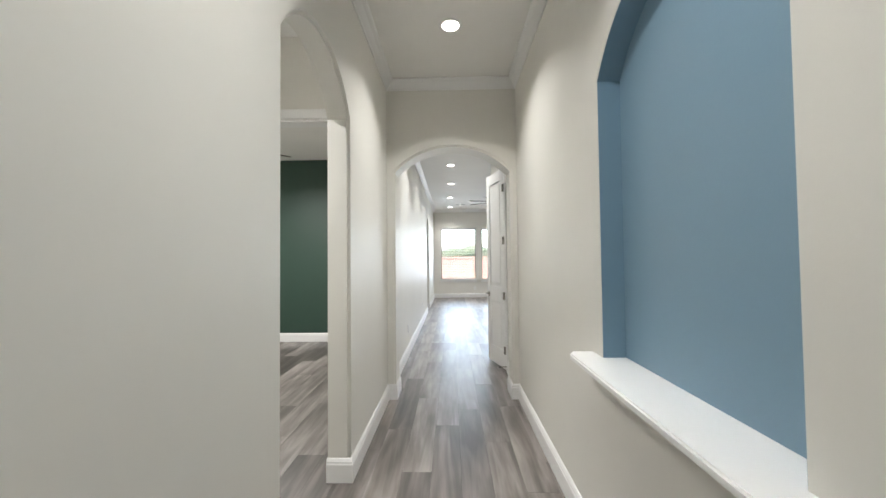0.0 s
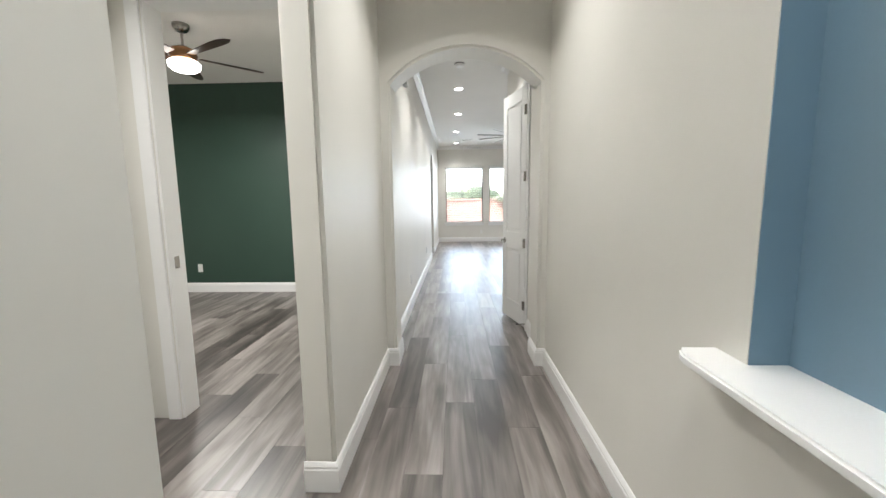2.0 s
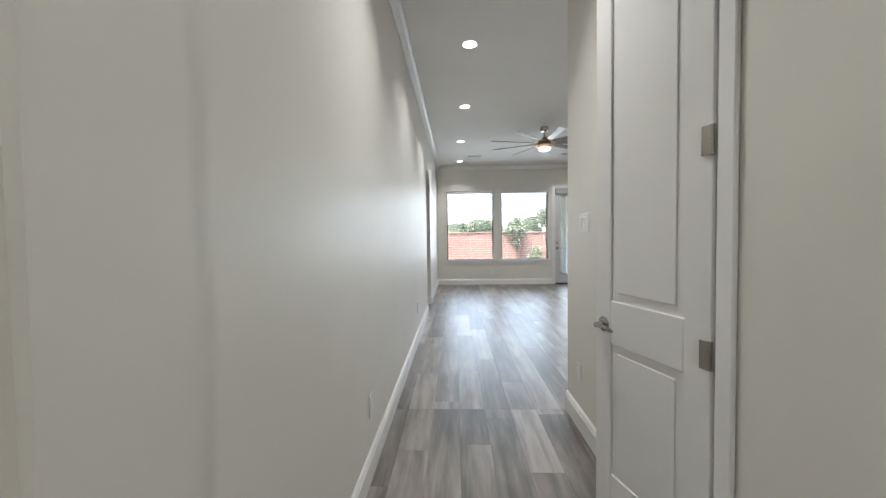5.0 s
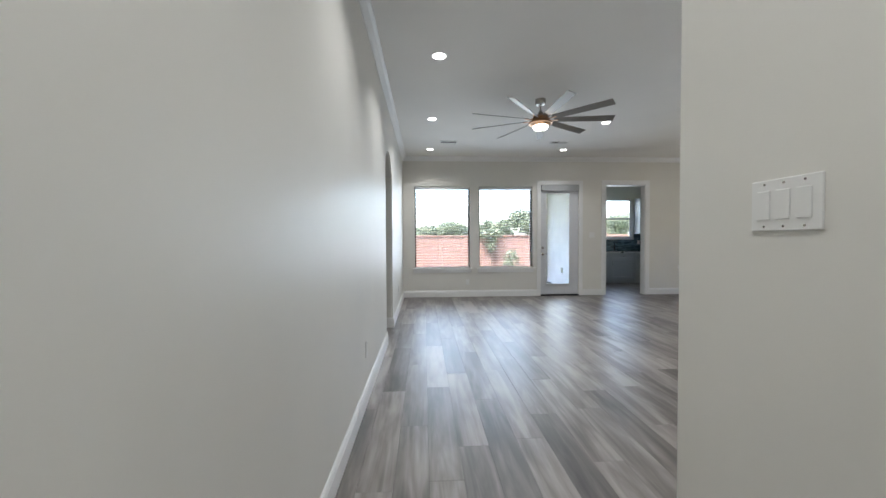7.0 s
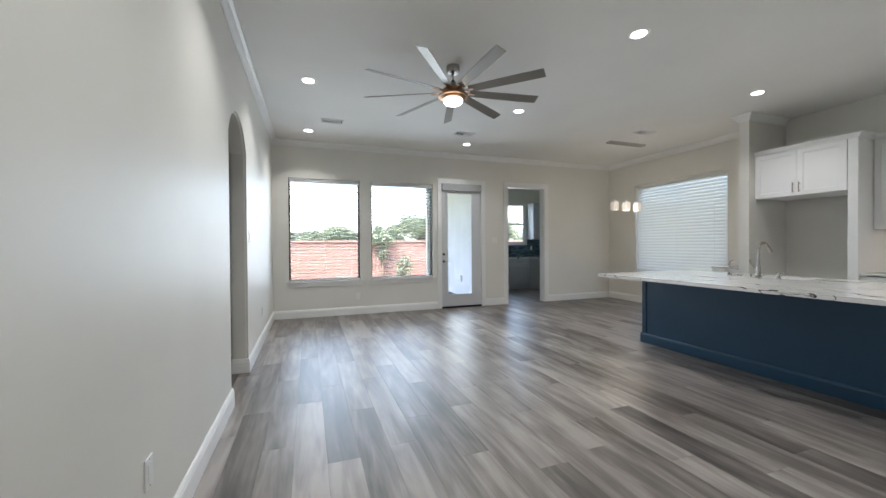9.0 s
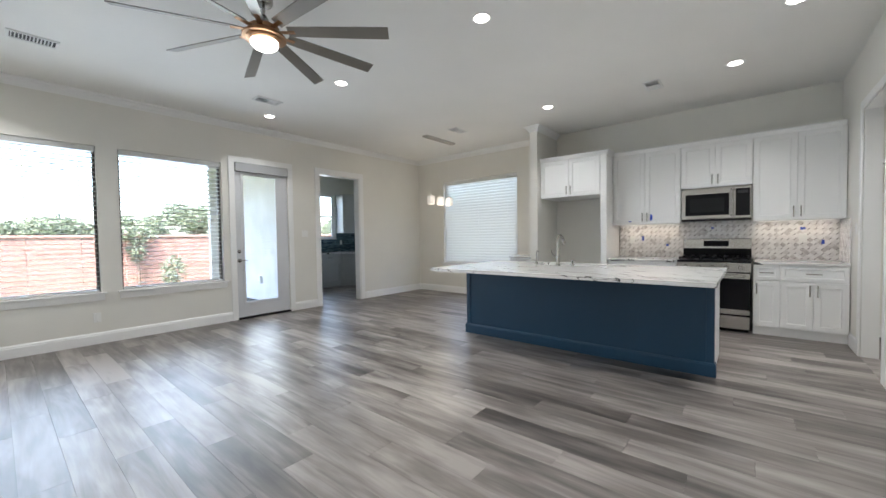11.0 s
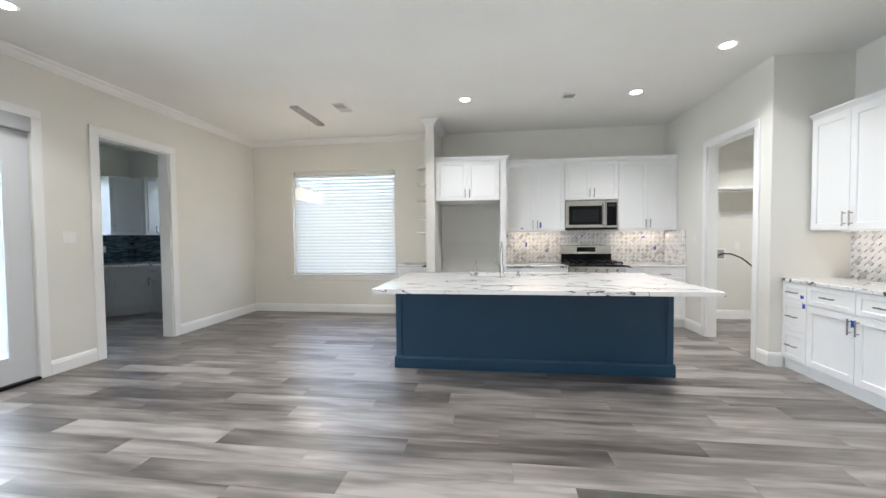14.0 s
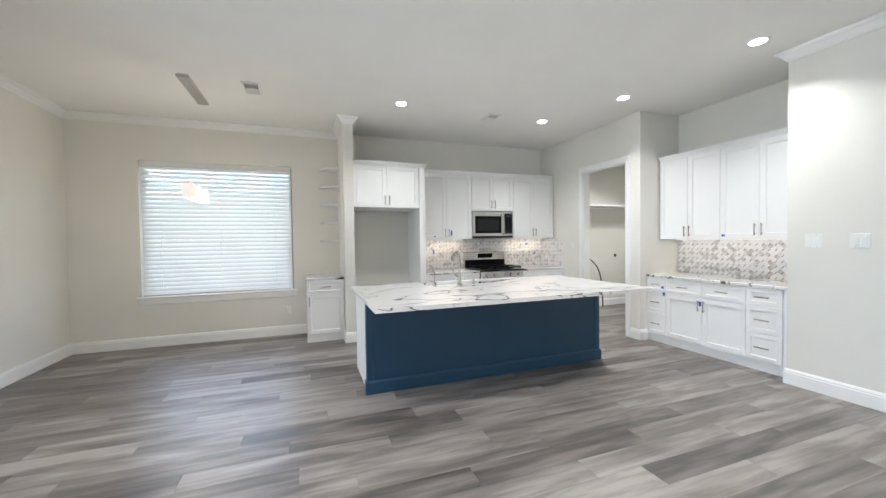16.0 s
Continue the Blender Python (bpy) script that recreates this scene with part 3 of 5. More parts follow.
def window_east():
    root = thing("window_3", pose(0, 0, 0), "wide fixed window behind closed white blinds", "window", kind="structure")
    a, b, c, d, _ = EAST_WIN
    x0, x1 = XE + 0.10, XE + 0.145
    part("window_frame", boxes((x0, x1, a, a + 0.045, c, d), (x0, x1, b - 0.045, b, c, d), (x0, x1, a + 0.045, b - 0.045, c, c + 0.045), (x0, x1, a + 0.045, b - 0.045, d - 0.045, d)), BRONZE_FRAME, root)
    pane = part("pane", boxes((x0 + 0.018, x0 + 0.024, a + 0.045, b - 0.045, c + 0.045, d - 0.045)), GLASS, root)
    pane.visible_shadow = False
    part("window_sill", boxes((XE - 0.035, x0 - 0.001, a - 0.05, b + 0.05, c - 0.024, c - 0.001)), TRIM, root, bev=0.005)
    part("apron", boxes((XE - 0.016, XE - 0.002, a - 0.03, b + 0.03, c - 0.10, c - 0.026)), TRIM, root, bev=0.004)


window_east()


def utility_window():
    root = thing("window_4", pose(0, 0, 0), "white sash window with a middle rail", "window", kind="structure")
    a, b, c, d, _ = UTIL_WIN
    y0, y1 = 15.40, 15.44
    part("window_frame", boxes((a, a + 0.05, y0, y1, c, d), (b - 0.05, b, y0, y1, c, d), (a + 0.05, b - 0.05, y0, y1, c, c + 0.05), (a + 0.05, b - 0.05, y0, y1, d - 0.05, d), (a + 0.05, b - 0.05, y0 - 0.01, y1, (c + d) / 2 - 0.02, (c + d) / 2 + 0.02)), TRIM, root)
    part("pane", boxes((a + 0.05, b - 0.05, y0 + 0.018, y0 + 0.024, c + 0.05, d - 0.05)), GLASS, root).visible_shadow = False
    part("window_sill", boxes((a - 0.03, b + 0.03, 15.32, 15.399, c - 0.03, c - 0.001)), TRIM, root)


utility_window()


def blind(along, place, out, u0, u1, z0, z1, tilt, label, thickness=0.003, wide=0.0635):
    """Slatted blind: head rail, slats, bottom rail and ladder cords."""
    root = thing("window_blind", pose(0, 0, 0), label, "blind", "window blinds")
    mk = (lambda u, d, z: (u, place + out * d, z)) if along == "x" else (lambda u, d, z: (place + out * d, u, z))

    def bar(name, d0, d1, za, zb, m=SLATW):
        p, q = mk(u0, d0, za), mk(u1, d1, zb)
        lo, hi = [min(s, t) for s, t in zip(p, q)], [max(s, t) for s, t in zip(p, q)]
        return part(name, boxes((lo[0], hi[0], lo[1], hi[1], lo[2], hi[2])), m, root, bev=0.003)

    bar("head_rail", -0.028, 0.028, z1 - 0.065, z1 - 0.002)
    bar("bottom_rail", -0.025, 0.025, z0 + 0.004, z0 + 0.026)
    pitch = 0.0575
    count = int((z1 - z0 - 0.10) / pitch) + 1
    bm = bmesh.new()
    rows = []
    for i in range(5):
        s = (i / 4 - 0.5) * wide
        crownz = 0.0025 * (1 - (2 * i / 4 - 1) ** 2)
        c, sn = math.cos(tilt), math.sin(tilt)
        dd, zz = s * c - crownz * sn, s * sn + crownz * c
        rows.append([bm.verts.new(Vector(mk(u, dd, zz + e)) - Vector(mk(0, 0, 0))) for u in (u0, u1) for e in (0, thickness)])
    for a, b in zip(rows, rows[1:]):
        bm.faces.new((a[0], a[2], b[2], b[0]))
        bm.faces.new((a[1], b[1], b[3], a[3]))
        bm.faces.new((a[0], b[0], b[1], a[1]))
        bm.faces.new((a[2], a[3], b[3], b[2]))
    for r in (rows[0], rows[-1]):
        bm.faces.new((r[0], r[2], r[3], r[1]))
    me = mesh_of("slat", bm, SLATW)
    for k in range(count):
        ob = new("slat", me)
        ob.parent = root
        ob.location = Vector(mk(0, 0, 0)) + Vector((0, 0, z1 - 0.085 - k * pitch))
    for frac in (0.12, 0.5, 0.88):
        u = u0 + (u1 - u0) * frac
        for d in (-0.026, 0.026):
            part("cord", tube([mk(u, d, z0 + 0.02), mk(u, d, z1 - 0.03)], 0.0012, 5), SLATW, root)
    return root


blind("x", YN + 0.045, -1, WIN_A[0] + 0.012, WIN_A[1] - 0.012, WIN_A[2], WIN_A[3], radians(3), "white faux-wood blind with open slats")
blind("x", YN + 0.045, -1, WIN_B[0] + 0.012, WIN_B[1] - 0.012, WIN_B[2], WIN_B[3], radians(3), "white faux-wood blind with open slats")
blind("y", XE + 0.05, -1, EAST_WIN[0] + 0.012, EAST_WIN[1] - 0.012, EAST_WIN[2], EAST_WIN[3], radians(-60), "white faux-wood blind with closed slats", wide=0.0665)


def lever_handle(parent, x, y, z, side, sx):
    """Lever on a round rose; side: way out of the leaf along y, sx: way of the lever along x."""
    bm = lathe([(0.031, 0), (0.032, 0.004), (0.026, 0.009), (0.013, 0.012), (0.011, 0.045)], 24, None, Matrix.Translation((x, y, z)) @ Euler((radians(-90 * side), 0, 0)).to_matrix().to_4x4())
    tube([(x, y + side * 0.042, z), (x + sx * 0.02, y + side * 0.046, z), (x + sx * 0.06, y + side * 0.05, z + 0.004), (x + sx * 0.11, y + side * 0.05, z - 0.004)], 0.009, 10, bm, 0.007)
    return part("lever_handle", bm, NICKEL, parent, "brushed nickel lever handle", smooth=True)


def panel_leaf(name, parent, w, h, thick, material, label=""):
    """A moulded two-panel leaf, x along its width, y its thickness, standing on z = 0."""
    s, top, lock, bot = 0.095 if w < 0.6 else 0.115, 0.13, 0.18, 0.21
    lock_z = h * 0.364
    bm = boxes((0, w, 0.0105, thick - 0.0105, 0, h))
    for ya, yb in ((0, 0.010), (thick - 0.010, thick)):
        for r in ((0, s, 0, h), (w - s, w, 0, h), (s, w - s, 0, bot), (s, w - s, h - top, h), (s, w - s, lock_z - lock / 2, lock_z + lock / 2)):
            box(bm, r[0], r[1], ya, yb, r[2], r[3])
        for za, zb in ((bot + 0.035, lock_z - lock / 2 - 0.035), (lock_z + lock / 2 + 0.035, h - top - 0.035)):
            y_a, y_b = (0.004, 0.0102) if ya == 0 else (thick - 0.0102, thick - 0.004)
            box(bm, s + 0.035, w - s - 0.035, y_a, y_b, za, zb)
    return part(name, bm, material, parent, label, bev=0.003)


def hinge(parent, x, y, z):
    bm = tube([(x, y, z - 0.045), (x, y, z + 0.045)], 0.007, 10)
    box(bm, x - 0.003, x + 0.03, y + 0.004, y + 0.007, z - 0.044, z + 0.044)
    return part("hinge", bm, NICKEL, parent, "satin nickel hinge")


def closet_door():
    """Leaf hinged at the near jamb, standing ajar into the hall."""
    m = pose(XS + 0.012, 4.16, 0.02, 0, 0, 90 + 16)
    root = thing("closet_door", m, "white two-panel closet door standing ajar", "door")
    panel_leaf("leaf", root, 0.54, 2.35, 0.035, TRIM)
    lever_handle(root, 0.485, 0.035, 0.84, 1, -1)
    for z in (0.22, 0.85, 1.5, 2.12):
        hinge(root, 0.0, 0.038, z)
    return root


closet_door()
stop = thing("door_stop", pose(XS - 0.03, 4.10, 0.07), "nickel door stop on the baseboard", "door stop")
part("stem", tube([(0.02, 0, 0), (-0.06, 0, 0)], 0.005, 8), NICKEL, stop)
part("tip", tube([(-0.06, 0, 0), (-0.075, 0, 0)], 0.009, 10), RUBBER, stop)

lobby = thing("lobby_door", pose(-1.585, 1.51, 0.015, 0, 0, 90), "white two-panel door, closed", "door")
panel_leaf("leaf", lobby, 0.93, 2.39, 0.035, TRIM)
part("coat_hook", tube([(0.62, -0.04, 1.56), (0.62, -0.045, 1.5), (0.62, -0.02, 1.49)], 0.006, 8), NICKEL, lobby)
lever_handle(lobby, 0.06, 0.0, 0.92, -1, 1)
strike = thing("strike_plate", pose(-1.3855, 2.62, 0.95), "nickel strike plate on the bedroom jamb", "strike plate")
part("plate", boxes((0.0005, 0.003, -0.018, 0.018, -0.035, 0.035)), NICKEL, strike)


def back_door():
    root = thing("back_door", pose(2.72, YN + 0.02, 0.03), "pale grey exterior door with a tall clear lite", "door")
    w, h, t = 0.84, 2.385, 0.045
    gx0, gx1, gz0, gz1 = 0.108, 0.654, 0.214, 2.227
    part("leaf", boxes((0, gx0, 0, t, 0, h), (gx1, w, 0, t, 0, h), (gx0, gx1, 0, t, 0, gz0), (gx0, gx1, 0, t, gz1, h)), DOORGREY, root)
    rim = []
    for a, b, c, d in ((gx0 - 0.02, gx0 + 0.02, gz0 - 0.02, gz1 + 0.02), (gx1 - 0.02, gx1 + 0.02, gz0 - 0.02, gz1 + 0.02), (gx0 + 0.02, gx1 - 0.02, gz0 - 0.02, gz0 + 0.02), (gx0 + 0.02, gx1 - 0.02, gz1 - 0.02, gz1 + 0.02)):
        rim.append((a, b, -0.012, -0.001, c, d))
    part("lite_frame", boxes(*rim), DOORGREY, root, bev=0.003)
    part("pane", boxes((gx0, gx1, 0.018, 0.024, gz0, gz1)), GLASS, root).visible_shadow = False
    lever_handle(root, 0.045, 0.0, 0.885, -1, 1)
    part("deadbolt", lathe([(0.028, 0), (0.028, 0.012), (0.02, 0.018)], 20, None, Matrix.Translation((0.045, 0, 1.025)) @ Euler((radians(90), 0, 0)).to_matrix().to_4x4()), NICKEL, root, "nickel deadbolt", smooth=True)
    sh = thing("roller_shade", pose(2.722, YN - 0.005, 2.285), "rolled-up grey fabric shade over the door", "shade")
    part("cassette", boxes((0, 0.836, -0.03, 0.02, 0.0, 0.142)), SHADEGREY, sh, bev=0.01)
    th = thing("door_threshold", pose(2.716, YN - 0.03, 0.0), "black metal door threshold", "threshold")
    part("sill_bar", boxes((0, 0.848, 0, 0.17, 0.001, 0.028)), BLACK, th, bev=0.008)
    return root


back_door()


# ---- fittings: lights, vents, switches ----

def downlight(x, y, z=ZC, watts=None):
    root = thing("recessed_light", pose(x, y, z), "round white recessed ceiling light, lit", "ceiling light", "recessed ceiling lights")
    part("trim_ring", lathe([(0.062, -0.002), (0.078, -0.004), (0.088, -0.001), (0.088, 0.0)], 32), PLASTIC, root)
    part("lens", lathe([(0.02, -0.0062), (0.06, -0.0055), (0.0605, -0.002)], 32), GLOW, root, "glowing frosted lens")
    lamp = new("recessed_lamp", bpy.data.lights.new("recessed_lamp", "AREA"))
    lamp.data.shape, lamp.data.size, lamp.data.energy, lamp.data.color = "DISK", 0.12, watts or CAN_WATTS, CAN_COLOR
    lamp.data.spread = radians(116)
    lamp.matrix_world = pose(x, y, z - 0.012)
    return root


for x, y in ((0.34, 0.60), (0.34, 2.47), (0.34, 4.75), (0.33, 6.52), (0.33, 8.17), (0.30, 10.05), (0.30, 11.89), (2.99, 6.13), (2.95, 8.19), (2.95, 10.12), (2.95, 11.86), (5.33, 8.67), (5.39, 6.62), (4.34, 6.22)):
    downlight(x, y, ZC, HALL_WATTS if y < 5 else CAN_WATTS)
downlight(-1.15, 4.18, 2.955)
# Out-of-view lamp added to brighten the lobby; no fixture is known there.
downlight(-0.95, 1.60, ZC, 0.8)
downlight(5.75, 4.50, ZC, 0.95)


def vent(x, y, w, d, label="white louvred ceiling air vent"):
    root = thing("ceiling_vent", pose(x, y, ZC), label, "vent", "ceiling vents")
    # Black sheet paints the shade that lies behind the louvres.
    part("backing", boxes((-w / 2 + 0.02, w / 2 - 0.02, -d / 2 + 0.02, d / 2 - 0.02, -0.003, -0.001)), RUBBER, root, "black sheet standing in for the duct's shade")
    r = 0.022
    part("rim", boxes((-w / 2, w / 2, -d / 2, -d / 2 + r, -0.012, 0), (-w / 2, w / 2, d / 2 - r, d / 2, -0.012, 0), (-w / 2, -w / 2 + r, -d / 2 + r, d / 2 - r, -0.012, 0), (w / 2 - r, w / 2, -d / 2 + r, d / 2 - r, -0.012, 0)), PLASTIC, root, bev=0.003)
    count = int((w - 2 * r) / 0.022)
    me = mesh_of("louvre", boxes((-0.001, 0.001, -d / 2 + r, d / 2 - r, -0.006, 0.006)), PLASTIC)
    for i in range(count):
        s = new("louvre", me)
        s.parent = root
        s.location = (-w / 2 + r + 0.011 + i * 0.022, 0, -0.008)
        s.rotation_euler = (0, radians(40 if i < count / 2 else -40), 0)
    return root


vent(0.62, 11.32, 0.32, 0.18)
vent(2.65, 11.28, 0.32, 0.18)
vent(5.37, 10.29, 0.32, 0.18)
vent(5.45, 7.40, 0.32, 0.18)

smoke = thing("smoke_detector", pose(0.335, 5.44, ZC), "round white smoke detector on the ceiling", "smoke detector")
part("body", lathe([(0.035, -0.042), (0.05, -0.038), (0.062, -0.022), (0.066, -0.004), (0.066, 0)], 28), PLASTIC, smoke, smooth=True)
part("vent_ring", lathe([(0.0645, -0.016), (0.0665, -0.014), (0.0665, -0.010), (0.0645, -0.008)], 28), RUBBER, smoke)

chime = thing("door_chime", pose(XL, 4.62, 2.62), "white door chime box high on the wall", "door chime")
part("cover", boxes((0.0, 0.05, -0.06, 0.06, -0.11, 0.11)), PLASTIC, chime, bev=0.008, seg=2)


def wall_plate(m, gangs, kind, label=""):
    """Plate in its own x-z plane, facing -y."""
    name = "light_switch" if kind == "switch" else "power_outlet"
    w = 0.07 + 0.046 * (gangs - 1)
    root = thing(name, m, label or f"white {'rocker switch' if kind == 'switch' else 'outlet'} wall plate", "switch" if kind == "switch" else "outlet", "wall plates")
    part("plate", boxes((-w / 2, w / 2, -0.006, -0.0005, -0.058, 0.058)), PLASTIC, root, bev=0.002)
    for g in range(gangs):
        cx = (g - (gangs - 1) / 2) * 0.046
        if kind == "switch":
            part("rocker", boxes((cx - 0.0165, cx + 0.0165, -0.0095, -0.0062, -0.033, 0.033)), PLASTIC, root, bev=0.0015)
        else:
            part("socket", boxes((cx - 0.0165, cx + 0.0165, -0.0085, -0.0062, -0.033, 0.033)), PLASTIC, root, bev=0.0015)
        for z in (-0.048, 0.048):
            part("screw", lathe([(0.0028, 0), (0.0028, 0.001)], 8, None, Matrix.Translation((cx, -0.006, z)) @ Euler((radians(90), 0, 0)).to_matrix().to_4x4()), NICKEL, root)
    return root


wall_plate(pose(XS, 5.31, 1.315, 0, 0, -90), 3, "switch", "white three-gang rocker switch plate by the hall corner")
wall_plate(pose(XL, 7.41, 0.40, 0, 0, 90), 1, "outlet")
wall_plate(pose(XL, 4.93, 0.36, 0, 0, 90), 1, "outlet")
wall_plate(pose(XL, 11.0, 0.40, 0, 0, 90), 1, "outlet")
wall_plate(pose(XL, 9.98, 1.33, 0, 0, 90), 1, "switch")
wall_plate(pose(1.11, YN, 0.32), 1, "outlet")
wall_plate(pose(3.86, YN, 1.33), 2, "switch")
wall_plate(pose(XE, 10.05, 0.36, 0, 0, -90), 1, "outlet")
wall_plate(pose(2.83, YS, 1.31, 0, 0, 180), 2, "switch")
wall_plate(pose(2.54, YS, 1.31, 0, 0, 180), 2, "switch")
wall_plate(pose(XS, 5.40, 0.36, 0, 0, -90), 1, "outlet")
wall_plate(pose(-3.5, 5.80, 0.36), 1, "outlet")
wall_plate(pose(5.95, YP, 1.25, 0, 0, 180), 1, "switch")


# ---- kitchen ----
def bar_pull(parent, x, z, length, upright=True, y=-0.02):
    bm = bmesh.new()
    h = length / 2
    if upright:
        tube([(x, y - 0.028, z - h), (x, y - 0.028, z + h)], 0.006, 10, bm)
        for s in (-0.7, 0.7):
            tube([(x, y, z + s * h), (x, y - 0.028, z + s * h)], 0.005, 8, bm)
    else:
        tube([(x - h, y - 0.028, z), (x + h, y - 0.028, z)], 0.006, 10, bm)
        for s in (-0.7, 0.7):
            tube([(x + s * h, y, z), (x + s * h, y - 0.028, z)], 0.005, 8, bm)
    return part("handle", bm, NICKEL, parent, "brushed nickel bar pull", smooth=True)


def shaker(name, parent, x0, x1, z0, z1, material, rail=0.058):
    bm = bmesh.new()
    g = 0.002
    x0, x1, z0, z1 = x0 + g, x1 - g, z0 + g, z1 - g
    rings = []
    for inset, y in ((0, -0.001), (0, -0.02), (rail, -0.02), (rail + 0.003, -0.011)):
        rings.append([bm.verts.new(p) for p in ((x0 + inset, y, z0 + inset), (x1 - inset, y, z0 + inset), (x1 - inset, y, z1 - inset), (x0 + inset, y, z1 - inset))])
    for a, b in zip(rings, rings[1:]):
        for k in range(4):
            bm.faces.new((a[k], a[(k + 1) % 4], b[(k + 1) % 4], b[k]))
    bm.faces.new(rings[0])
    bm.faces.new(rings[-1])
    return part(name, bm, material, parent, bev=0.0015)


def upper_cabinet(m, w, h, depth, doors=2, material=None, label="white shaker wall cabinet with two doors"):
    material = material or CAB
    root = thing("wall_cabinet", m, label, "cabinet", "kitchen wall cabinets")
    part("body", boxes((0, w, 0, depth, 0, h)), material, root)
    for i in range(doors):
        a, b = w * i / doors, w * (i + 1) / doors
        d = shaker("door", root, a, b, 0, h, material)
        px = b - 0.032 if (i % 2 == 0 and doors > 1) else a + 0.032
        bar_pull(d, px, 0.10, 0.13)
    return root


def base_cabinet(m, w, depth, layout, h=0.84, material=None, label="white shaker base cabinet"):
    """layout: 'drawers', 'doors' (drawers above two doors) or 'door' (drawer above one door)."""
    material = material or CAB
    root = thing("base_cabinet", m, label, "cabinet", "kitchen base cabinets")
    part("body", boxes((0, w, 0, depth, 0.10, h)), material, root)
    part("toe_kick", boxes((0, w, 0.012, depth, 0.0, 0.099)), material, root)
    if layout == "drawers":
        zs = (0.105, 0.385, 0.66, h)
        for a, b in zip(zs, zs[1:]):
            d = shaker("drawer_front", root, 0, w, a, b, material, 0.045)
            bar_pull(d, w / 2, (a + b) / 2, 0.13, False)
    else:
        n = 1 if layout == "door" else 2
        if layout == "wide":
            d = shaker("drawer_front", root, 0, w, 0.66, h, material, 0.04)
            bar_pull(d, w / 2, 0.75, 0.13, False)
        for i in range(n):
            a, b = w * i / n, w * (i + 1) / n
            if layout != "wide":
                d = shaker("drawer_front", root, a, b, 0.66, h, material, 0.04)
                bar_pull(d, (a + b) / 2, 0.75, 0.13, False)
            d = shaker("door", root, a, b, 0.105, 0.655, material)
            bar_pull(d, (b - 0.032) if (i == 0 and n > 1) else (a + 0.032), 0.56, 0.13)
    return root


def cornice(name, pts, z, label):
    prof = [(0.0, z), (0.006, z), (0.012, z + 0.015), (0.030, z + 0.038), (0.038, z + 0.045), (0.038, z + 0.06), (0.0, z + 0.06)]
    ob = sweep(name, pts, prof, CAB, label)
    ob["kind"] = ""
    return tagged(ob, label, "cabinet molding")


XU, ZU0, ZU1 = 6.47, 1.375, 2.41
DU = XE - XU - 0.002
upper_cabinet(pose(XU, 8.125, ZU0, 0, 0, -90), 0.885, ZU1 - ZU0, DU)
upper_cabinet(pose(XU, 7.235, 1.84, 0, 0, -90), 0.765, ZU1 - 1.84, DU, label="short white shaker cabinet above the microwave")
upper_cabinet(pose(XU, 6.465, ZU0, 0, 0, -90), 0.81, ZU1 - ZU0, DU)
XF = 6.16
upper_cabinet(pose(XF, 9.165, 1.835, 0, 0, -90), 0.94, 0.585, XE - XF - 0.002, label="deep white shaker cabinet over the empty refrigerator recess")
fr = thing("fridge_panel", pose(XF, 8.22, 0), "white full-height panel beside the refrigerator recess", "cabinet panel")
part("board", boxes((-0.02, XE - XF - 0.003, -0.09, -0.003, 0.0, 2.42)), CAB, fr, bev=0.002)
cornice("cornice", [(XU, 5.66), (XU, 8.126)], 2.412, "white stepped molding on top of the wall cabinets")
cornice("cornice", [(XU, 8.128), (XF - 0.02, 8.128), (XF - 0.02, 9.165)], 2.422, "white stepped molding on top of the recess cabinet")

# base run along the east wall
XB = 6.19
DB = XE - XB - 0.002
base_cabinet(pose(XB, 8.125, 0, 0, 0, -90), 0.88, DB, "doors")
base_cabinet(pose(XB, 6.455, 0, 0, 0, -90), 0.24, DB, "door", label="narrow white shaker base cabinet")
base_cabinet(pose(XB, 6.213, 0, 0, 0, -90), 0.555, DB, "wide", label="white shaker base cabinet with one wide drawer")
ZK = 0.842


def slab(name, rows, label, bev=0.004):
    ob = part(name, boxes(*rows), QUARTZ, None, bev=bev)
    return tagged(ob, label, "countertop")


slab("countertop", [(XB - 0.03, XE - 0.002, 7.245, 8.126, ZK, ZK + 0.032)], "white quartz countertop with dark veins on the base cabinets")
slab("countertop", [(XB - 0.03, XE - 0.002, 5.655, 6.456, ZK, ZK + 0.032)], "white quartz countertop with dark veins on the base cabinets")
# end cabinet by the dining window
base_cabinet(pose(6.22, 9.795, 0, 0, 0, -90), 0.49, XE - 6.22 - 0.002, "door", label="single white shaker base cabinet by the window")
slab("countertop", [(6.19, XE - 0.002, 9.303, 9.80, ZK, ZK + 0.032)], "white quartz countertop on the end cabinet")


def end_shelves():
    root = thing("corner_shelf", pose(XE - 0.30, 9.302, 0), "white open end shelves with rounded boards", "shelf")
    part("side_board", boxes((0.0, 0.298, 0, 0.012, 1.365, 2.443)), CAB, root)
    for z in (1.365, 1.63, 1.895, 2.16, 2.425):
        bm = bmesh.new()
        poly = [(0.298, 0.012), (0.298, 0.28)] + [(0.298 - 0.28 * math.sin(a * math.pi / 20) , 0.012 + 0.268 * math.cos(a * math.pi / 20)) for a in range(1, 11)]
        prism(bm, poly, lambda u, v, d: (u, v, d), z, z + 0.018)
        part("shelf_board", bm, CAB, root)
    return root


end_shelves()


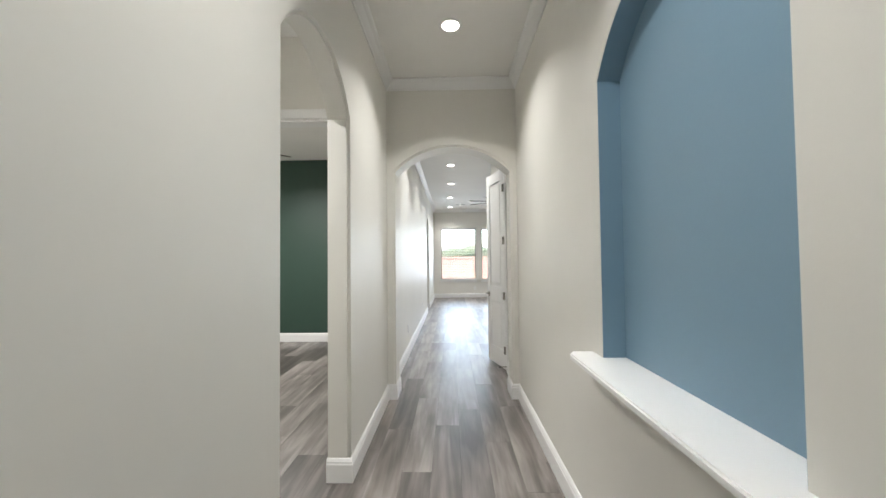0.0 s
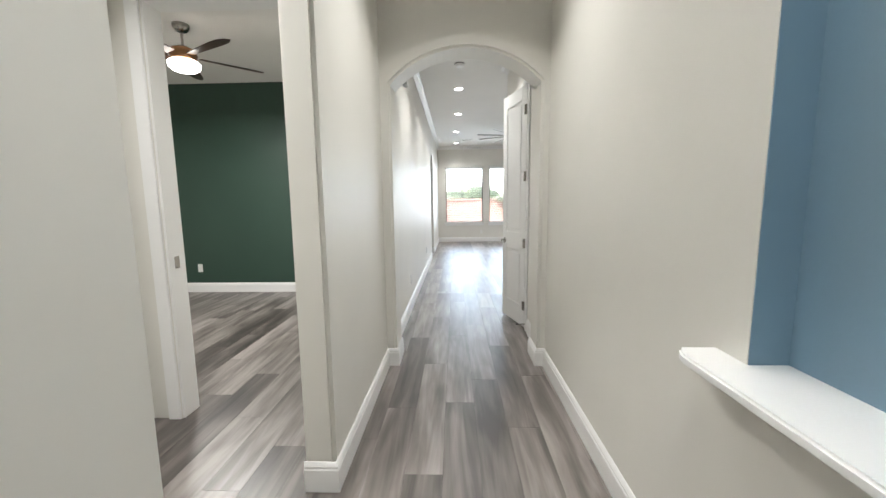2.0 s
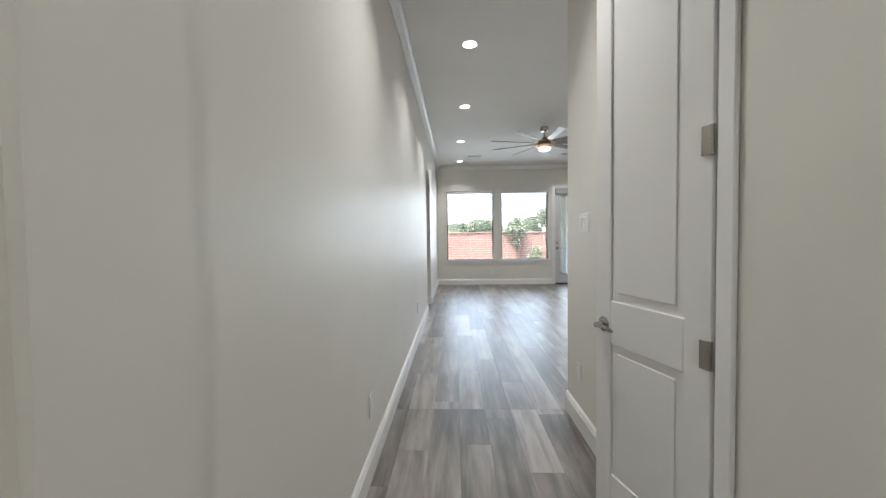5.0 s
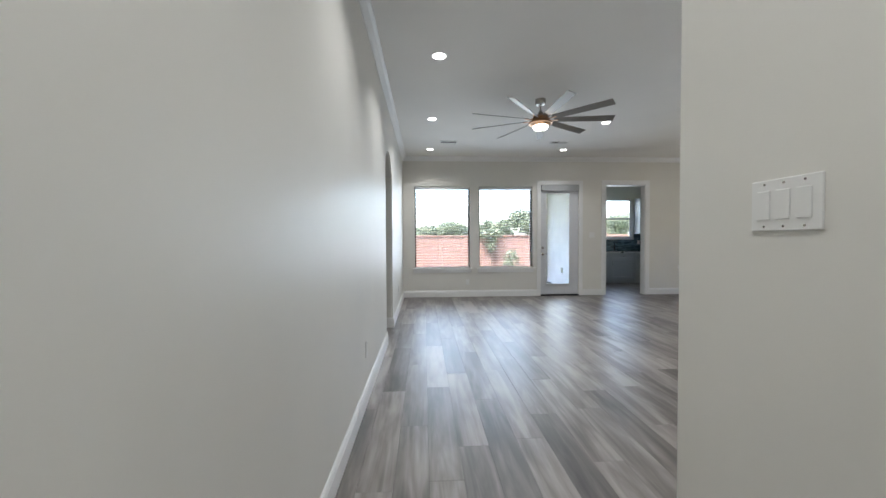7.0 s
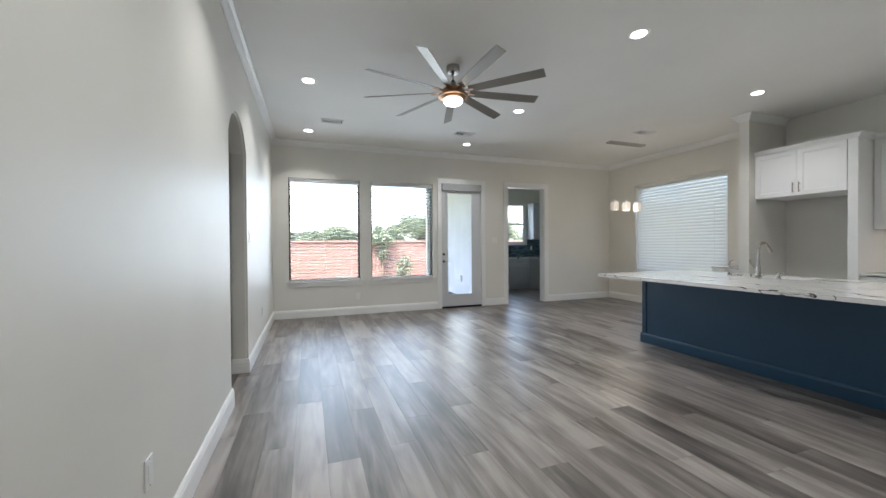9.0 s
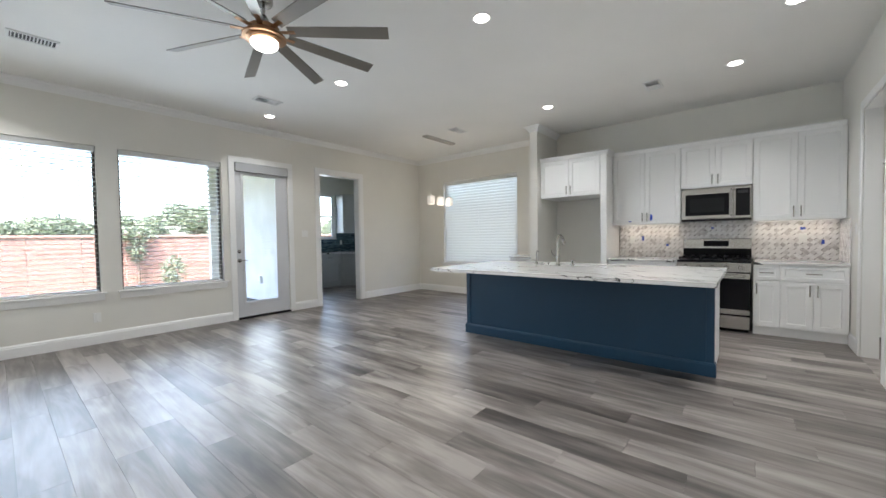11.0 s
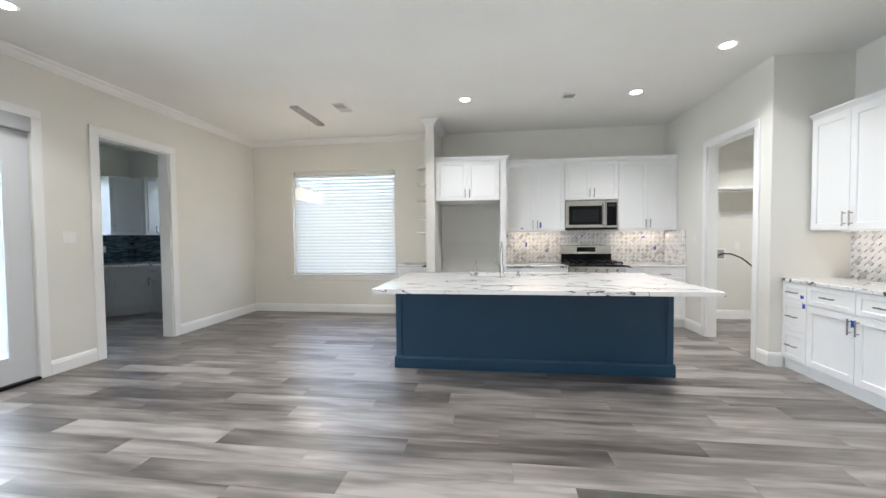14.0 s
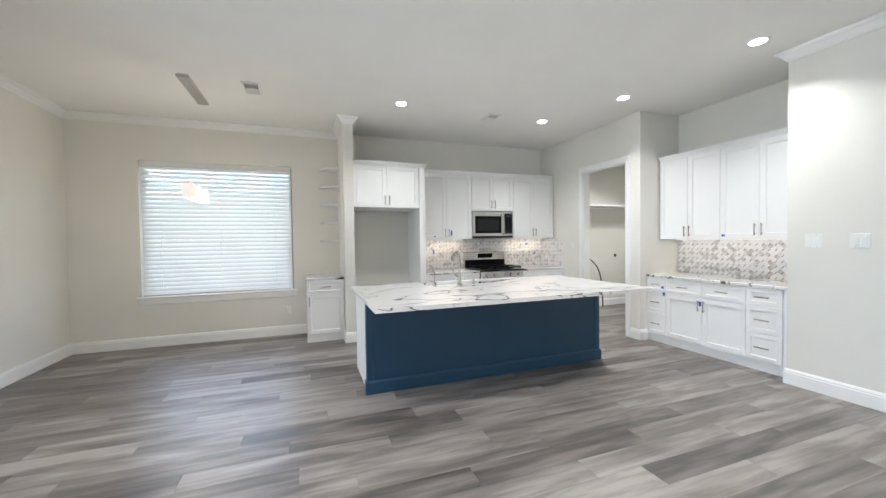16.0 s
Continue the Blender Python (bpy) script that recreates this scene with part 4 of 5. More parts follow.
# buffet run in the alcove
YB = 5.52
X0 = 4.615
base_cabinet(pose(X0, YB, 0, 0, 0, 180), 0.28, YB - 4.953, "drawers", label="white shaker cabinet with three drawers")
base_cabinet(pose(X0 - 0.282, YB, 0, 0, 0, 180), 0.905, YB - 4.953, "doors", label="white shaker cabinet with two drawers above two doors")
base_cabinet(pose(X0 - 1.189, YB, 0, 0, 0, 180), 0.315, YB - 4.953, "drawers", label="white shaker cabinet with three drawers")
filler = thing("cabinet_filler", pose(3.022, YB, 0), "narrow white filler panel beside the drawers", "cabinet panel")
part("board", boxes((0.001, 0.086, -0.5, 0.008, 0.10, 0.84)), CAB, filler)
part("toe_kick", boxes((0.001, 0.086, -0.5, -0.012, 0.0, 0.099)), CAB, filler)
slab("countertop", [(3.023, 4.617, 4.952, YB + 0.03, ZK, ZK + 0.032)], "white quartz countertop with dark veins on the buffet cabinets")
YU = 5.30
upper_cabinet(pose(4.60, YU, 1.33, 0, 0, 180), 0.77, 1.03, YU - 4.953)
upper_cabinet(pose(3.828, YU, 1.33, 0, 0, 180), 0.79, 1.03, YU - 4.953)
cornice("cornice", [(3.025, YU), (4.61, YU)], 2.362, "white stepped molding on top of the buffet wall cabinets")


# range and microwave
def microwave():
    root = thing("microwave", pose(6.45, 7.232, 1.39, 0, 0, -90), "stainless over-the-range microwave with a black door window", "microwave")
    w, h, d = 0.757, 0.445, XE - 6.45 - 0.003
    part("body", boxes((0, w, 0.022, d, 0, h)), STEEL, root, bev=0.003)
    door = part("door", boxes((0.003, 0.575, 0, 0.02, 0.03, h - 0.005)), STEEL, root, bev=0.004)
    part("door_glass", boxes((0.05, 0.53, -0.003, -0.0005, 0.075, h - 0.085)), BLACKGLASS, door, "black glass door window")
    part("window_mesh", boxes((0.10, 0.48, -0.0045, -0.0032, 0.12, h - 0.14)), painted("microwave_window", (0.02, 0.021, 0.022), 0.25, 0.1, 0.0, spec=0.15), door)
    part("handle", tube([(0.552, 0.0, 0.06), (0.552, -0.04, 0.075), (0.552, -0.04, h - 0.055), (0.552, 0.0, h - 0.04)], 0.009, 10), STEEL, door, "steel bar handle", smooth=True)
    part("control_panel", boxes((0.58, w - 0.003, 0, 0.02, 0.03, h - 0.005)), STEEL, root, bev=0.003)
    part("keypad", boxes((0.595, w - 0.018, -0.003, -0.0005, 0.06, h - 0.04)), BLACKGLASS, root)
    part("display", boxes((0.615, w - 0.038, -0.004, -0.0032, h - 0.10, h - 0.06)), RUBBER, root)
    part("vent_strip", boxes((0.003, w - 0.003, 0.002, 0.02, 0.002, 0.026)), BLACK, root)
    return root


microwave()


def range_cooker():
    root = thing("gas_range", pose(6.12, 7.238, 0, 0, 0, -90), "stainless gas range with black cooktop and oven door", "range")
    w, d = 0.765, XE - 6.12 - 0.003
    part("body", boxes((0, w, 0.05, d, 0.03, 0.86)), BLACK, root)
    part("plinth", boxes((0.02, w - 0.02, 0.08, d, 0.0, 0.029)), BLACK, root)
    part("warming_drawer", boxes((0.012, w - 0.012, 0.005, 0.048, 0.045, 0.205)), STEEL, root, bev=0.004)
    door = part("oven_door", boxes((0.012, w - 0.012, 0.0, 0.048, 0.225, 0.735)), BLACKGLASS, root, "black glass oven door", bev=0.005)
    part("door_band", boxes((0.012, w - 0.012, -0.004, -0.0005, 0.225, 0.285)), STEEL, door, "steel band")
    part("door_top_band", boxes((0.012, w - 0.012, -0.004, -0.0005, 0.665, 0.732)), STEEL, door, "steel band")
    part("handle", tube([(0.06, 0.0, 0.70), (0.06, -0.045, 0.70), (w - 0.06, -0.045, 0.70), (w - 0.06, 0.0, 0.70)], 0.011, 12), STEEL, door, "steel bar handle")
    part("control_front", boxes((0.002, w - 0.002, 0.0, 0.048, 0.74, 0.86)), STEEL, root, bev=0.006)
    for i in range(5):
        x = 0.10 + i * (w - 0.2) / 4
        part("knob", lathe([(0.026, 0), (0.024, 0.02), (0.019, 0.03)], 20, None, Matrix.Translation((x, 0.0, 0.80)) @ Euler((radians(90), 0, 0)).to_matrix().to_4x4()), STEEL, root, "steel knob", smooth=True)
    part("cooktop", boxes((0.0, w, 0.0, d - 0.07, 0.861, 0.884)), BLACK, root, bev=0.006)
    for gx in (0.02, 0.265, 0.51):
        bm = bmesh.new()
        for yy in (0.06, 0.30, 0.54):
            box(bm, gx, gx + 0.235, yy, yy + 0.014, 0.905, 0.918)
        for xx in (gx, gx + 0.11, gx + 0.221):
            box(bm, xx, xx + 0.014, 0.06, 0.554, 0.9185, 0.926)
        for xx in (gx, gx + 0.221):
            for yy in (0.06, 0.54):
                box(bm, xx, xx + 0.014, yy, yy + 0.014, 0.885, 0.9048)
        part("grate", bm, BLACK, root, "black cast-iron grate")
    for bx_, by_ in ((0.14, 0.17), (0.14, 0.43), (0.38, 0.30), (0.62, 0.17), (0.62, 0.43)):
        part("burner", lathe([(0.045, 0.885), (0.045, 0.893), (0.03, 0.898)], 20, None, Matrix.Translation((bx_, by_, 0))), BLACK, root)
    part("backguard", boxes((0.0, w, d - 0.068, d - 0.005, 0.885, 1.15)), STEEL, root, bev=0.006)
    part("backguard_lower", boxes((0.0, w, d - 0.074, d - 0.0685, 0.886, 1.015)), BLACK, root)
    part("display", boxes((w / 2 - 0.14, w / 2 + 0.14, d - 0.073, d - 0.0685, 1.045, 1.12)), BLACKGLASS, root)
    return root


range_cooker()


# island
IX0, IX1, IY0, IY1 = 4.215, 4.93, 6.71, 9.30


def island():
    root = thing("kitchen_island", pose(0, 0, 0), "kitchen island with navy panel front and white ends", "island")
    part("body", boxes((IX0 + 0.02, IX1, IY0 + 0.02, IY1 - 0.02, 0.0, ZK - 0.001)), CAB, root)
    part("front_panel", boxes((IX0 + 0.004, IX0 + 0.0195, IY0 + 0.05, IY1 - 0.05, 0.0, ZK - 0.001)), NAVY, root, "navy painted front panel")
    for a, b in ((IY0, IY0 + 0.06), (IY1 - 0.06, IY1)):
        part("corner_post", boxes((IX0 - 0.006, IX0 + 0.06, a, b, 0.0, ZK - 0.001)), NAVY, root, "navy corner post", bev=0.004)
    prof = [(0.0, 0.001), (0.012, 0.001), (0.012, 0.10), (0.006, 0.118), (0.0, 0.12)]
    sweep("skirting", [(IX0 + 0.06, IY0 - 0.001), (IX0 - 0.007, IY0 - 0.001), (IX0 - 0.007, IY1 + 0.001), (IX0 + 0.06, IY1 + 0.001)], prof, NAVY, "", root)
    for a, b in ((IY0 + 0.004, IY0 + 0.0195), (IY1 - 0.0195, IY1 - 0.004)):
        part("end_panel", boxes((IX0 + 0.061, IX1, a, b, 0.02, ZK - 0.001)), CAB, root, "white end panel", bev=0.002)
    part("top_rail", boxes((IX0 - 0.004, IX0 + 0.003, IY0 + 0.06, IY1 - 0.06, ZK - 0.03, ZK - 0.001)), NAVY, root)
    n = 4
    for i in range(n):
        a = IY0 + 0.03 + (IY1 - IY0 - 0.06) * i / n
        b = IY0 + 0.03 + (IY1 - IY0 - 0.06) * (i + 1) / n
        part("door", boxes((IX1, IX1 + 0.02, a + 0.002, b - 0.002, 0.10, ZK - 0.01)), CAB, root, bev=0.002)
    return root


island()
ITX0, ITX1, ITY0, ITY1 = 3.55, 5.05, 6.66, 9.33
SX0, SX1, SY0, SY1 = 4.64, 4.96, 7.90, 8.58
slab("island_countertop", [(ITX0, SX0, ITY0, ITY1, ZK, ZK + 0.034), (SX1, ITX1, ITY0, ITY1, ZK, ZK + 0.034), (SX0, SX1, ITY0, SY0, ZK, ZK + 0.034), (SX0, SX1, SY1, ITY1, ZK, ZK + 0.034)], "white quartz island top with dark veins", 0.0)
sink = thing("sink", pose(0, 0, 0), "undermount stainless sink in the island", "sink")
part("basin", boxes((SX0 - 0.01, SX0, SY0, SY1, 0.63, ZK - 0.001), (SX1, SX1 + 0.01, SY0, SY1, 0.63, ZK - 0.001), (SX0, SX1, SY0 - 0.01, SY0, 0.63, ZK - 0.001), (SX0, SX1, SY1, SY1 + 0.01, 0.63, ZK - 0.001), (SX0 - 0.01, SX1 + 0.01, SY0 - 0.01, SY1 + 0.01, 0.62, 0.63)), STEEL, sink)


def faucet(x, y):
    z = ZK + 0.034
    root = thing("faucet", pose(x, y, z), "brushed nickel pull-down faucet with side lever", "faucet")
    part("base", lathe([(0.028, 0), (0.027, 0.012), (0.02, 0.02), (0.019, 0.11), (0.014, 0.13)], 20), NICKEL, root, smooth=True)
    pts = [(0, 0, 0.12), (0, 0, 0.27)] + [(0.075 - 0.075 * math.cos(a * math.pi / 10), 0, 0.27 + 0.085 * math.sin(a * math.pi / 10)) for a in range(1, 9)]
    part("spout", tube(pts, 0.0125, 14), NICKEL, root, smooth=True)
    p, q = Vector(pts[-2]), Vector(pts[-1])
    d = (q - p).normalized()
    part("spray_head", tube([q, q + d * 0.03, q + d * 0.085], 0.017, 14, None, 0.019), NICKEL, root, smooth=True)
    part("lever", tube([(0, 0.018, 0.09), (0, 0.04, 0.10), (0, 0.075, 0.15), (0, 0.08, 0.18)], 0.008, 10, None, 0.006), NICKEL, root, smooth=True)
    return root


faucet(4.60, 8.24)
tap = thing("water_tap", pose(4.61, 8.52, ZK + 0.034), "slim nickel drinking water tap", "tap")
part("base", lathe([(0.02, 0), (0.019, 0.02), (0.01, 0.035)], 16), NICKEL, tap, smooth=True)
part("spout", tube([(0, 0, 0.03), (0, 0, 0.12)] + [(0.04 - 0.04 * math.cos(a * math.pi / 8), 0, 0.12 + 0.045 * math.sin(a * math.pi / 8)) for a in range(1, 7)], 0.0055, 10), NICKEL, tap, smooth=True)
part("lever", tube([(0, 0.0, 0.045), (0, 0.05, 0.055)], 0.005, 8), NICKEL, tap)
soap = thing("soap_dispenser", pose(4.61, 8.07, ZK + 0.034), "nickel soap dispenser on the counter", "soap dispenser")
part("base", lathe([(0.02, 0), (0.018, 0.015), (0.011, 0.02), (0.011, 0.045), (0.017, 0.05), (0.017, 0.062)], 16), NICKEL, soap, smooth=True)
part("nozzle", tube([(0, 0, 0.055), (0.07, 0, 0.05)], 0.006, 8), NICKEL, soap)


# ---- ceiling fans and pendant ----
def blade_mesh(name, r0, r1, w0, w1, pitch, material, round_tip=0.0):
    bm = bmesh.new()
    n = 10
    rows = []
    for i in range(n + 1):
        f = i / n
        r = r0 + (r1 - r0) * f
        w = w0 + (w1 - w0) * min(1, f * 1.4)
        if round_tip and f > 0.8:
            w *= math.sqrt(max(0.02, 1 - ((f - 0.8) / 0.2) ** 2 * round_tip))
        row = []
        for s, e in ((-0.5, 0), (0.5, 0), (0.5, 0.008), (-0.5, 0.008)):
            row.append(bm.verts.new((r, s * w * math.cos(pitch), s * w * math.sin(pitch) + e)))
        rows.append(row)
    for a, b in zip(rows, rows[1:]):
        for k in range(4):
            bm.faces.new((a[k], a[(k + 1) % 4], b[(k + 1) % 4], b[k]))
    bm.faces.new(rows[0])
    bm.faces.new(rows[-1][::-1])
    return mesh_of(name, bm, material)


def living_fan(x, y):
    root = thing("ceiling_fan", pose(x, y, ZC), "large nine-blade ceiling fan with bronze motor and lit lens", "ceiling fan")
    part("canopy", lathe([(0.02, -0.075), (0.055, -0.07), (0.065, -0.055), (0.065, -0.0005)], 28), NICKEL, root, smooth=True)
    part("downrod", lathe([(0.011, -0.160), (0.011, -0.070)], 14), NICKEL, root)
    part("collar", lathe([(0.03, -0.185), (0.034, -0.175), (0.02, -0.145)], 20), NICKEL, root, smooth=True)
    part("motor", lathe([(0.10, -0.335), (0.125, -0.320), (0.125, -0.280), (0.105, -0.260), (0.105, -0.235), (0.07, -0.212), (0.03, -0.185)], 36), BRONZE, root, "bronze motor housing", smooth=True)
    part("cage_ring", lathe([(0.128, -0.315), (0.150, -0.312), (0.150, -0.298), (0.128, -0.295)], 36), BRONZE, root)
    part("light_lens", lathe([(0.03, -0.382), (0.075, -0.378), (0.092, -0.360), (0.094, -0.336)], 32), GLOW, root, "glowing frosted lens", smooth=True)
    me = blade_mesh("blade", 0.17, 0.905, 0.08, 0.098, radians(-19), BLADE)
    mb = mesh_of("blade_iron", boxes((0.10, 0.22, -0.018, 0.018, -0.006, -0.001)), BRONZE)
    for k in range(9):
        for nm, m_ in (("blade", me), ("blade_iron", mb)):
            b = new(nm, m_)
            b.parent = root
            b.location = (0, 0, -0.262)
            b.rotation_euler = (0, 0, radians(33 + 40 * k))
    lamp = new("fan_lamp", bpy.data.lights.new("fan_lamp", "AREA"))
    lamp.data.shape, lamp.data.size, lamp.data.energy, lamp.data.color = "DISK", 0.16, 0.5, CAN_COLOR
    lamp.matrix_world = pose(x, y, ZC - 0.39)
    return root


living_fan(1.66, 9.24)


def bedroom_fan(x, y):
    z = 2.955
    root = thing("ceiling_fan", pose(x, y, z), "five-blade walnut ceiling fan with lit bowl", "ceiling fan")
    part("canopy", lathe([(0.02, -0.07), (0.05, -0.06), (0.07, -0.03), (0.072, -0.0005)], 24), NICKEL, root, smooth=True)
    part("downrod", lathe([(0.011, -0.20), (0.011, -0.06)], 12), NICKEL, root)
    part("motor", lathe([(0.06, -0.33), (0.10, -0.315), (0.115, -0.27), (0.10, -0.225), (0.04, -0.195)], 28), BRONZE, root, smooth=True)
    part("light_bowl", lathe([(0.03, -0.42), (0.10, -0.41), (0.13, -0.385), (0.135, -0.345), (0.12, -0.33)], 28), GLOW, root, "glowing white glass bowl", smooth=True)
    me = blade_mesh("blade", 0.13, 0.70, 0.09, 0.145, radians(13), DARKWOOD, 0.8)
    for k in range(5):
        b = new("blade", me)
        b.parent = root
        b.location = (0, 0, -0.285)
        b.rotation_euler = (0, 0, radians(44 + 72 * k))
    lamp = new("fan_lamp", bpy.data.lights.new("fan_lamp", "AREA"))
    lamp.data.shape, lamp.data.size, lamp.data.energy, lamp.data.color = "DISK", 0.25, 2.7, CAN_COLOR
    lamp.matrix_world = pose(x, y, z - 0.43)
    return root


bedroom_fan(-2.28, 4.12)


def pendant():
    root = thing("pendant_light", pose(5.60, 10.88, ZC), "bar pendant with three lit square glass shades", "pendant light")
    part("canopy_bar", boxes((-0.40, 0.40, -0.055, 0.055, -0.03, -0.0005)), STEEL, root, "brushed nickel bar canopy", bev=0.003)
    for dx in (-0.26, 0.0, 0.26):
        part("cord", tube([(dx, 0, -0.03), (dx, 0, -1.01)], 0.0009, 6), PLASTIC, root)
        part("socket_cap", lathe([(0.016, -1.045), (0.016, -1.025), (0.008, -1.01)], 16, None, Matrix.Translation((dx, 0, 0))), PLASTIC, root)
        bm = boxes((dx - 0.052, dx + 0.052, -0.052, 0.052, -1.195, -1.045))
        bmesh.ops.bevel(bm, geom=bm.edges[:], offset=0.012, segments=2, affect="EDGES")
        part("shade", bm, GLOW_SOFT, root, "lit frosted glass shade")
    lamp = new("pendant_lamp", bpy.data.lights.new("pendant_lamp", "POINT"))
    lamp.data.energy, lamp.data.shadow_soft_size, lamp.data.color = 0.9, 0.2, (1.0, 0.86, 0.68)
    lamp.matrix_world = pose(5.60, 10.88, ZC - 1.36)
    return root


pendant()


def light_bar(m, length):
    root = thing("under_cabinet_light", m, "slim lit strip under the wall cabinets", "light strip", "under-cabinet lights")
    part("housing", boxes((0, length, 0, 0.025, -0.010, -0.001)), PLASTIC, root)
    part("diffuser", boxes((0.01, length - 0.01, 0.004, 0.021, -0.0125, -0.0102)), glowing("strip_glow", (1.0, 0.86, 0.70), 0.12), root)
    lamp = new("strip_lamp", bpy.data.lights.new("strip_lamp", "AREA"))
    lamp.data.shape, lamp.data.size, lamp.data.size_y, lamp.data.energy, lamp.data.color = "RECTANGLE", length, 0.02, 0.05, (1.0, 0.84, 0.66)
    lamp.matrix_world = m @ pose(length / 2, 0.012, -0.016)
    return root


light_bar(pose(4.55, 5.10, 1.33, 0, 0, 180), 1.45)
light_bar(pose(6.68, 8.0, ZU0, 0, 0, -90), 0.70)
light_bar(pose(6.68, 6.42, ZU0, 0, 0, -90), 0.70)

# ---- laundry seen through its doorway ----
sh = thing("wire_shelf", pose(XE, 3.62, 0), "white closet shelf with hanging rod", "shelf")
part("shelf_board", boxes((-0.30, -0.002, 0, 1.88, 1.985, 2.003)), TRIM, sh)
part("front_lip", boxes((-0.306, -0.3005, 0, 1.88, 1.965, 2.003)), TRIM, sh)
part("hanging_rod", tube([(-0.26, 0.0, 1.93), (-0.26, 1.88, 1.93)], 0.014, 12), TRIM, sh)
part("cleat", boxes((-0.02, -0.002, 0, 1.88, 1.56, 1.65)), TRIM, sh)
wb = thing("washer_box", pose(XE, 4.89, 1.0), "recessed washer supply box with valves", "washer box")
part("rim", boxes((-0.012, -0.001, -0.11, 0.11, -0.09, 0.09)), PLASTIC, wb, bev=0.003)
# Raised grey plate stands in for the shaded inside of the box.
part("recess", boxes((-0.014, -0.0125, -0.085, 0.085, -0.065, 0.065)), painted("box_shade_grey", (0.3, 0.3, 0.3), 0.6), wb)
for dy in (-0.045, 0.045):
    part("valve", lathe([(0.012, -0.03), (0.014, 0.01), (0.02, 0.012), (0.02, 0.02)], 12, None, Matrix.Translation((-0.022, dy, 0))), STEEL, wb)
hose = thing("washer_hose", pose(XE, 4.80, 0), "black rubber hose hanging from the supply box", "hose")
hose_pts = [(-0.02, 0.09, 0.985), (-0.08, 0.07, 1.01), (-0.14, -0.02, 1.01), (-0.18, -0.14, 0.95), (-0.20, -0.26, 0.84), (-0.20, -0.34, 0.70), (-0.20, -0.40, 0.45), (-0.20, -0.42, 0.02)]
part("tube", tube(hose_pts, 0.011, 10), RUBBER, hose, smooth=True)
wall_plate(pose(XE, 4.62, 1.12, 0, 0, -90), 1, "outlet")
vc = thing("pipe_cap", pose(XE, 3.88, 1.006), "small black round pipe cap on the laundry wall", "pipe cap")
part("flange", lathe([(0.030, -0.002), (0.030, -0.008), (0.020, -0.022), (0.008, -0.024)][::-1], 20, None, Euler((0, radians(90), 0)).to_matrix().to_4x4()), RUBBER, vc, smooth=True)


# ---- utility kitchen beyond the north doorway ----
def plain_base(m, w, d, layout):
    return base_cabinet(m, w, d, layout, material=GREYCAB, label="grey shaker base cabinet in the utility kitchen")


plain_base(pose(4.70, 14.76, 0), 0.72, 0.585, "doors")
plain_base(pose(5.42, 14.76, 0), 0.70, 0.585, "door")
diag = thing("corner_cabinet", pose(0, 0, 0), "grey corner base cabinet with an angled door", "cabinet")
bm = bmesh.new()
prism(bm, [(6.122, 14.76), (6.50, 14.38), (7.098, 14.38), (7.098, 15.345), (6.122, 15.345)], lambda u, v, d: (u, v, d), 0.0, 0.84)
part("body", bm, GREYCAB, diag)
dg = thing("angled_front", pose(6.122, 14.76, 0, 0, 0, -45), "", "")
dg.parent = diag
shaker("door", dg, 0.02, 0.515, 0.105, 0.835, GREYCAB)
plain_base(pose(6.50, 14.378, 0, 0, 0, -90), 0.30, 0.595, "door")
slab("utility_countertop", [(4.70, 6.122, 14.73, 15.345, 0.842, 0.874), (6.122, 7.098, 14.42, 15.345, 0.842, 0.874), (6.47, 7.098, 14.078, 14.42, 0.842, 0.874)], "pale quartz countertop in the utility kitchen", 0.0)
tagged(part("mosaic_north", boxes((4.0, 7.09, 15.335, 15.348, 0.876, 1.215), (6.41, 7.09, 15.335, 15.348, 1.215, 1.385)), MOSAIC), "blue-grey glass strip mosaic backsplash", "backsplash", kind="structure")
tagged(part("mosaic_east", boxes((7.087, 7.098, 13.0, 15.334, 0.876, 1.385)), MOSAIC), "blue-grey glass strip mosaic backsplash", "backsplash", kind="structure")
cu = thing("corner_wall_cabinet", pose(0, 0, 0), "grey corner wall cabinet with an angled door", "cabinet")
bm = bmesh.new()
prism(bm, [(6.42, 15.345), (6.42, 15.03), (6.77, 14.68), (7.098, 14.68), (7.098, 15.345)], lambda u, v, d: (u, v, d), 1.39, 2.43)
part("body", bm, GREYCAB, cu)
cf = thing("angled_front", pose(6.42, 15.03, 1.39, 0, 0, -45), "", "")
cf.parent = cu
bar_pull(shaker("door", cf, 0.005, 0.49, 0, 1.04, GREYCAB), 0.04, 0.10, 0.13)
upper_cabinet(pose(6.77, 14.678, 1.39, 0, 0, -90), 0.58, 1.04, 0.325, 2, GREYCAB, "grey shaker wall cabinet in the utility kitchen")
ur = thing("utility_range", pose(6.44, 14.07, 0, 0, 0, -90), "stainless range with black oven door", "range")
part("body", boxes((0, 0.76, 0.03, 0.65, 0.02, 0.875)), STEEL, ur)
part("oven_door", boxes((0.005, 0.755, 0.0, 0.028, 0.20, 0.74)), BLACKGLASS, ur)
part("drawer", boxes((0.005, 0.755, 0.004, 0.028, 0.03, 0.19)), STEEL, ur)
part("handle", tube([(0.05, 0, 0.76), (0.05, -0.04, 0.76), (0.71, -0.04, 0.76), (0.71, 0, 0.76)], 0.012, 10), STEEL, ur)
part("cooktop", boxes((0, 0.76, 0, 0.65, 0.876, 0.90)), BLACK, ur)
wall_plate(pose(6.55, 15.335, 1.13), 1, "outlet")
uf = thing("utility_faucet", pose(5.75, 15.2, 0.874), "dark faucet at the utility sink", "faucet")
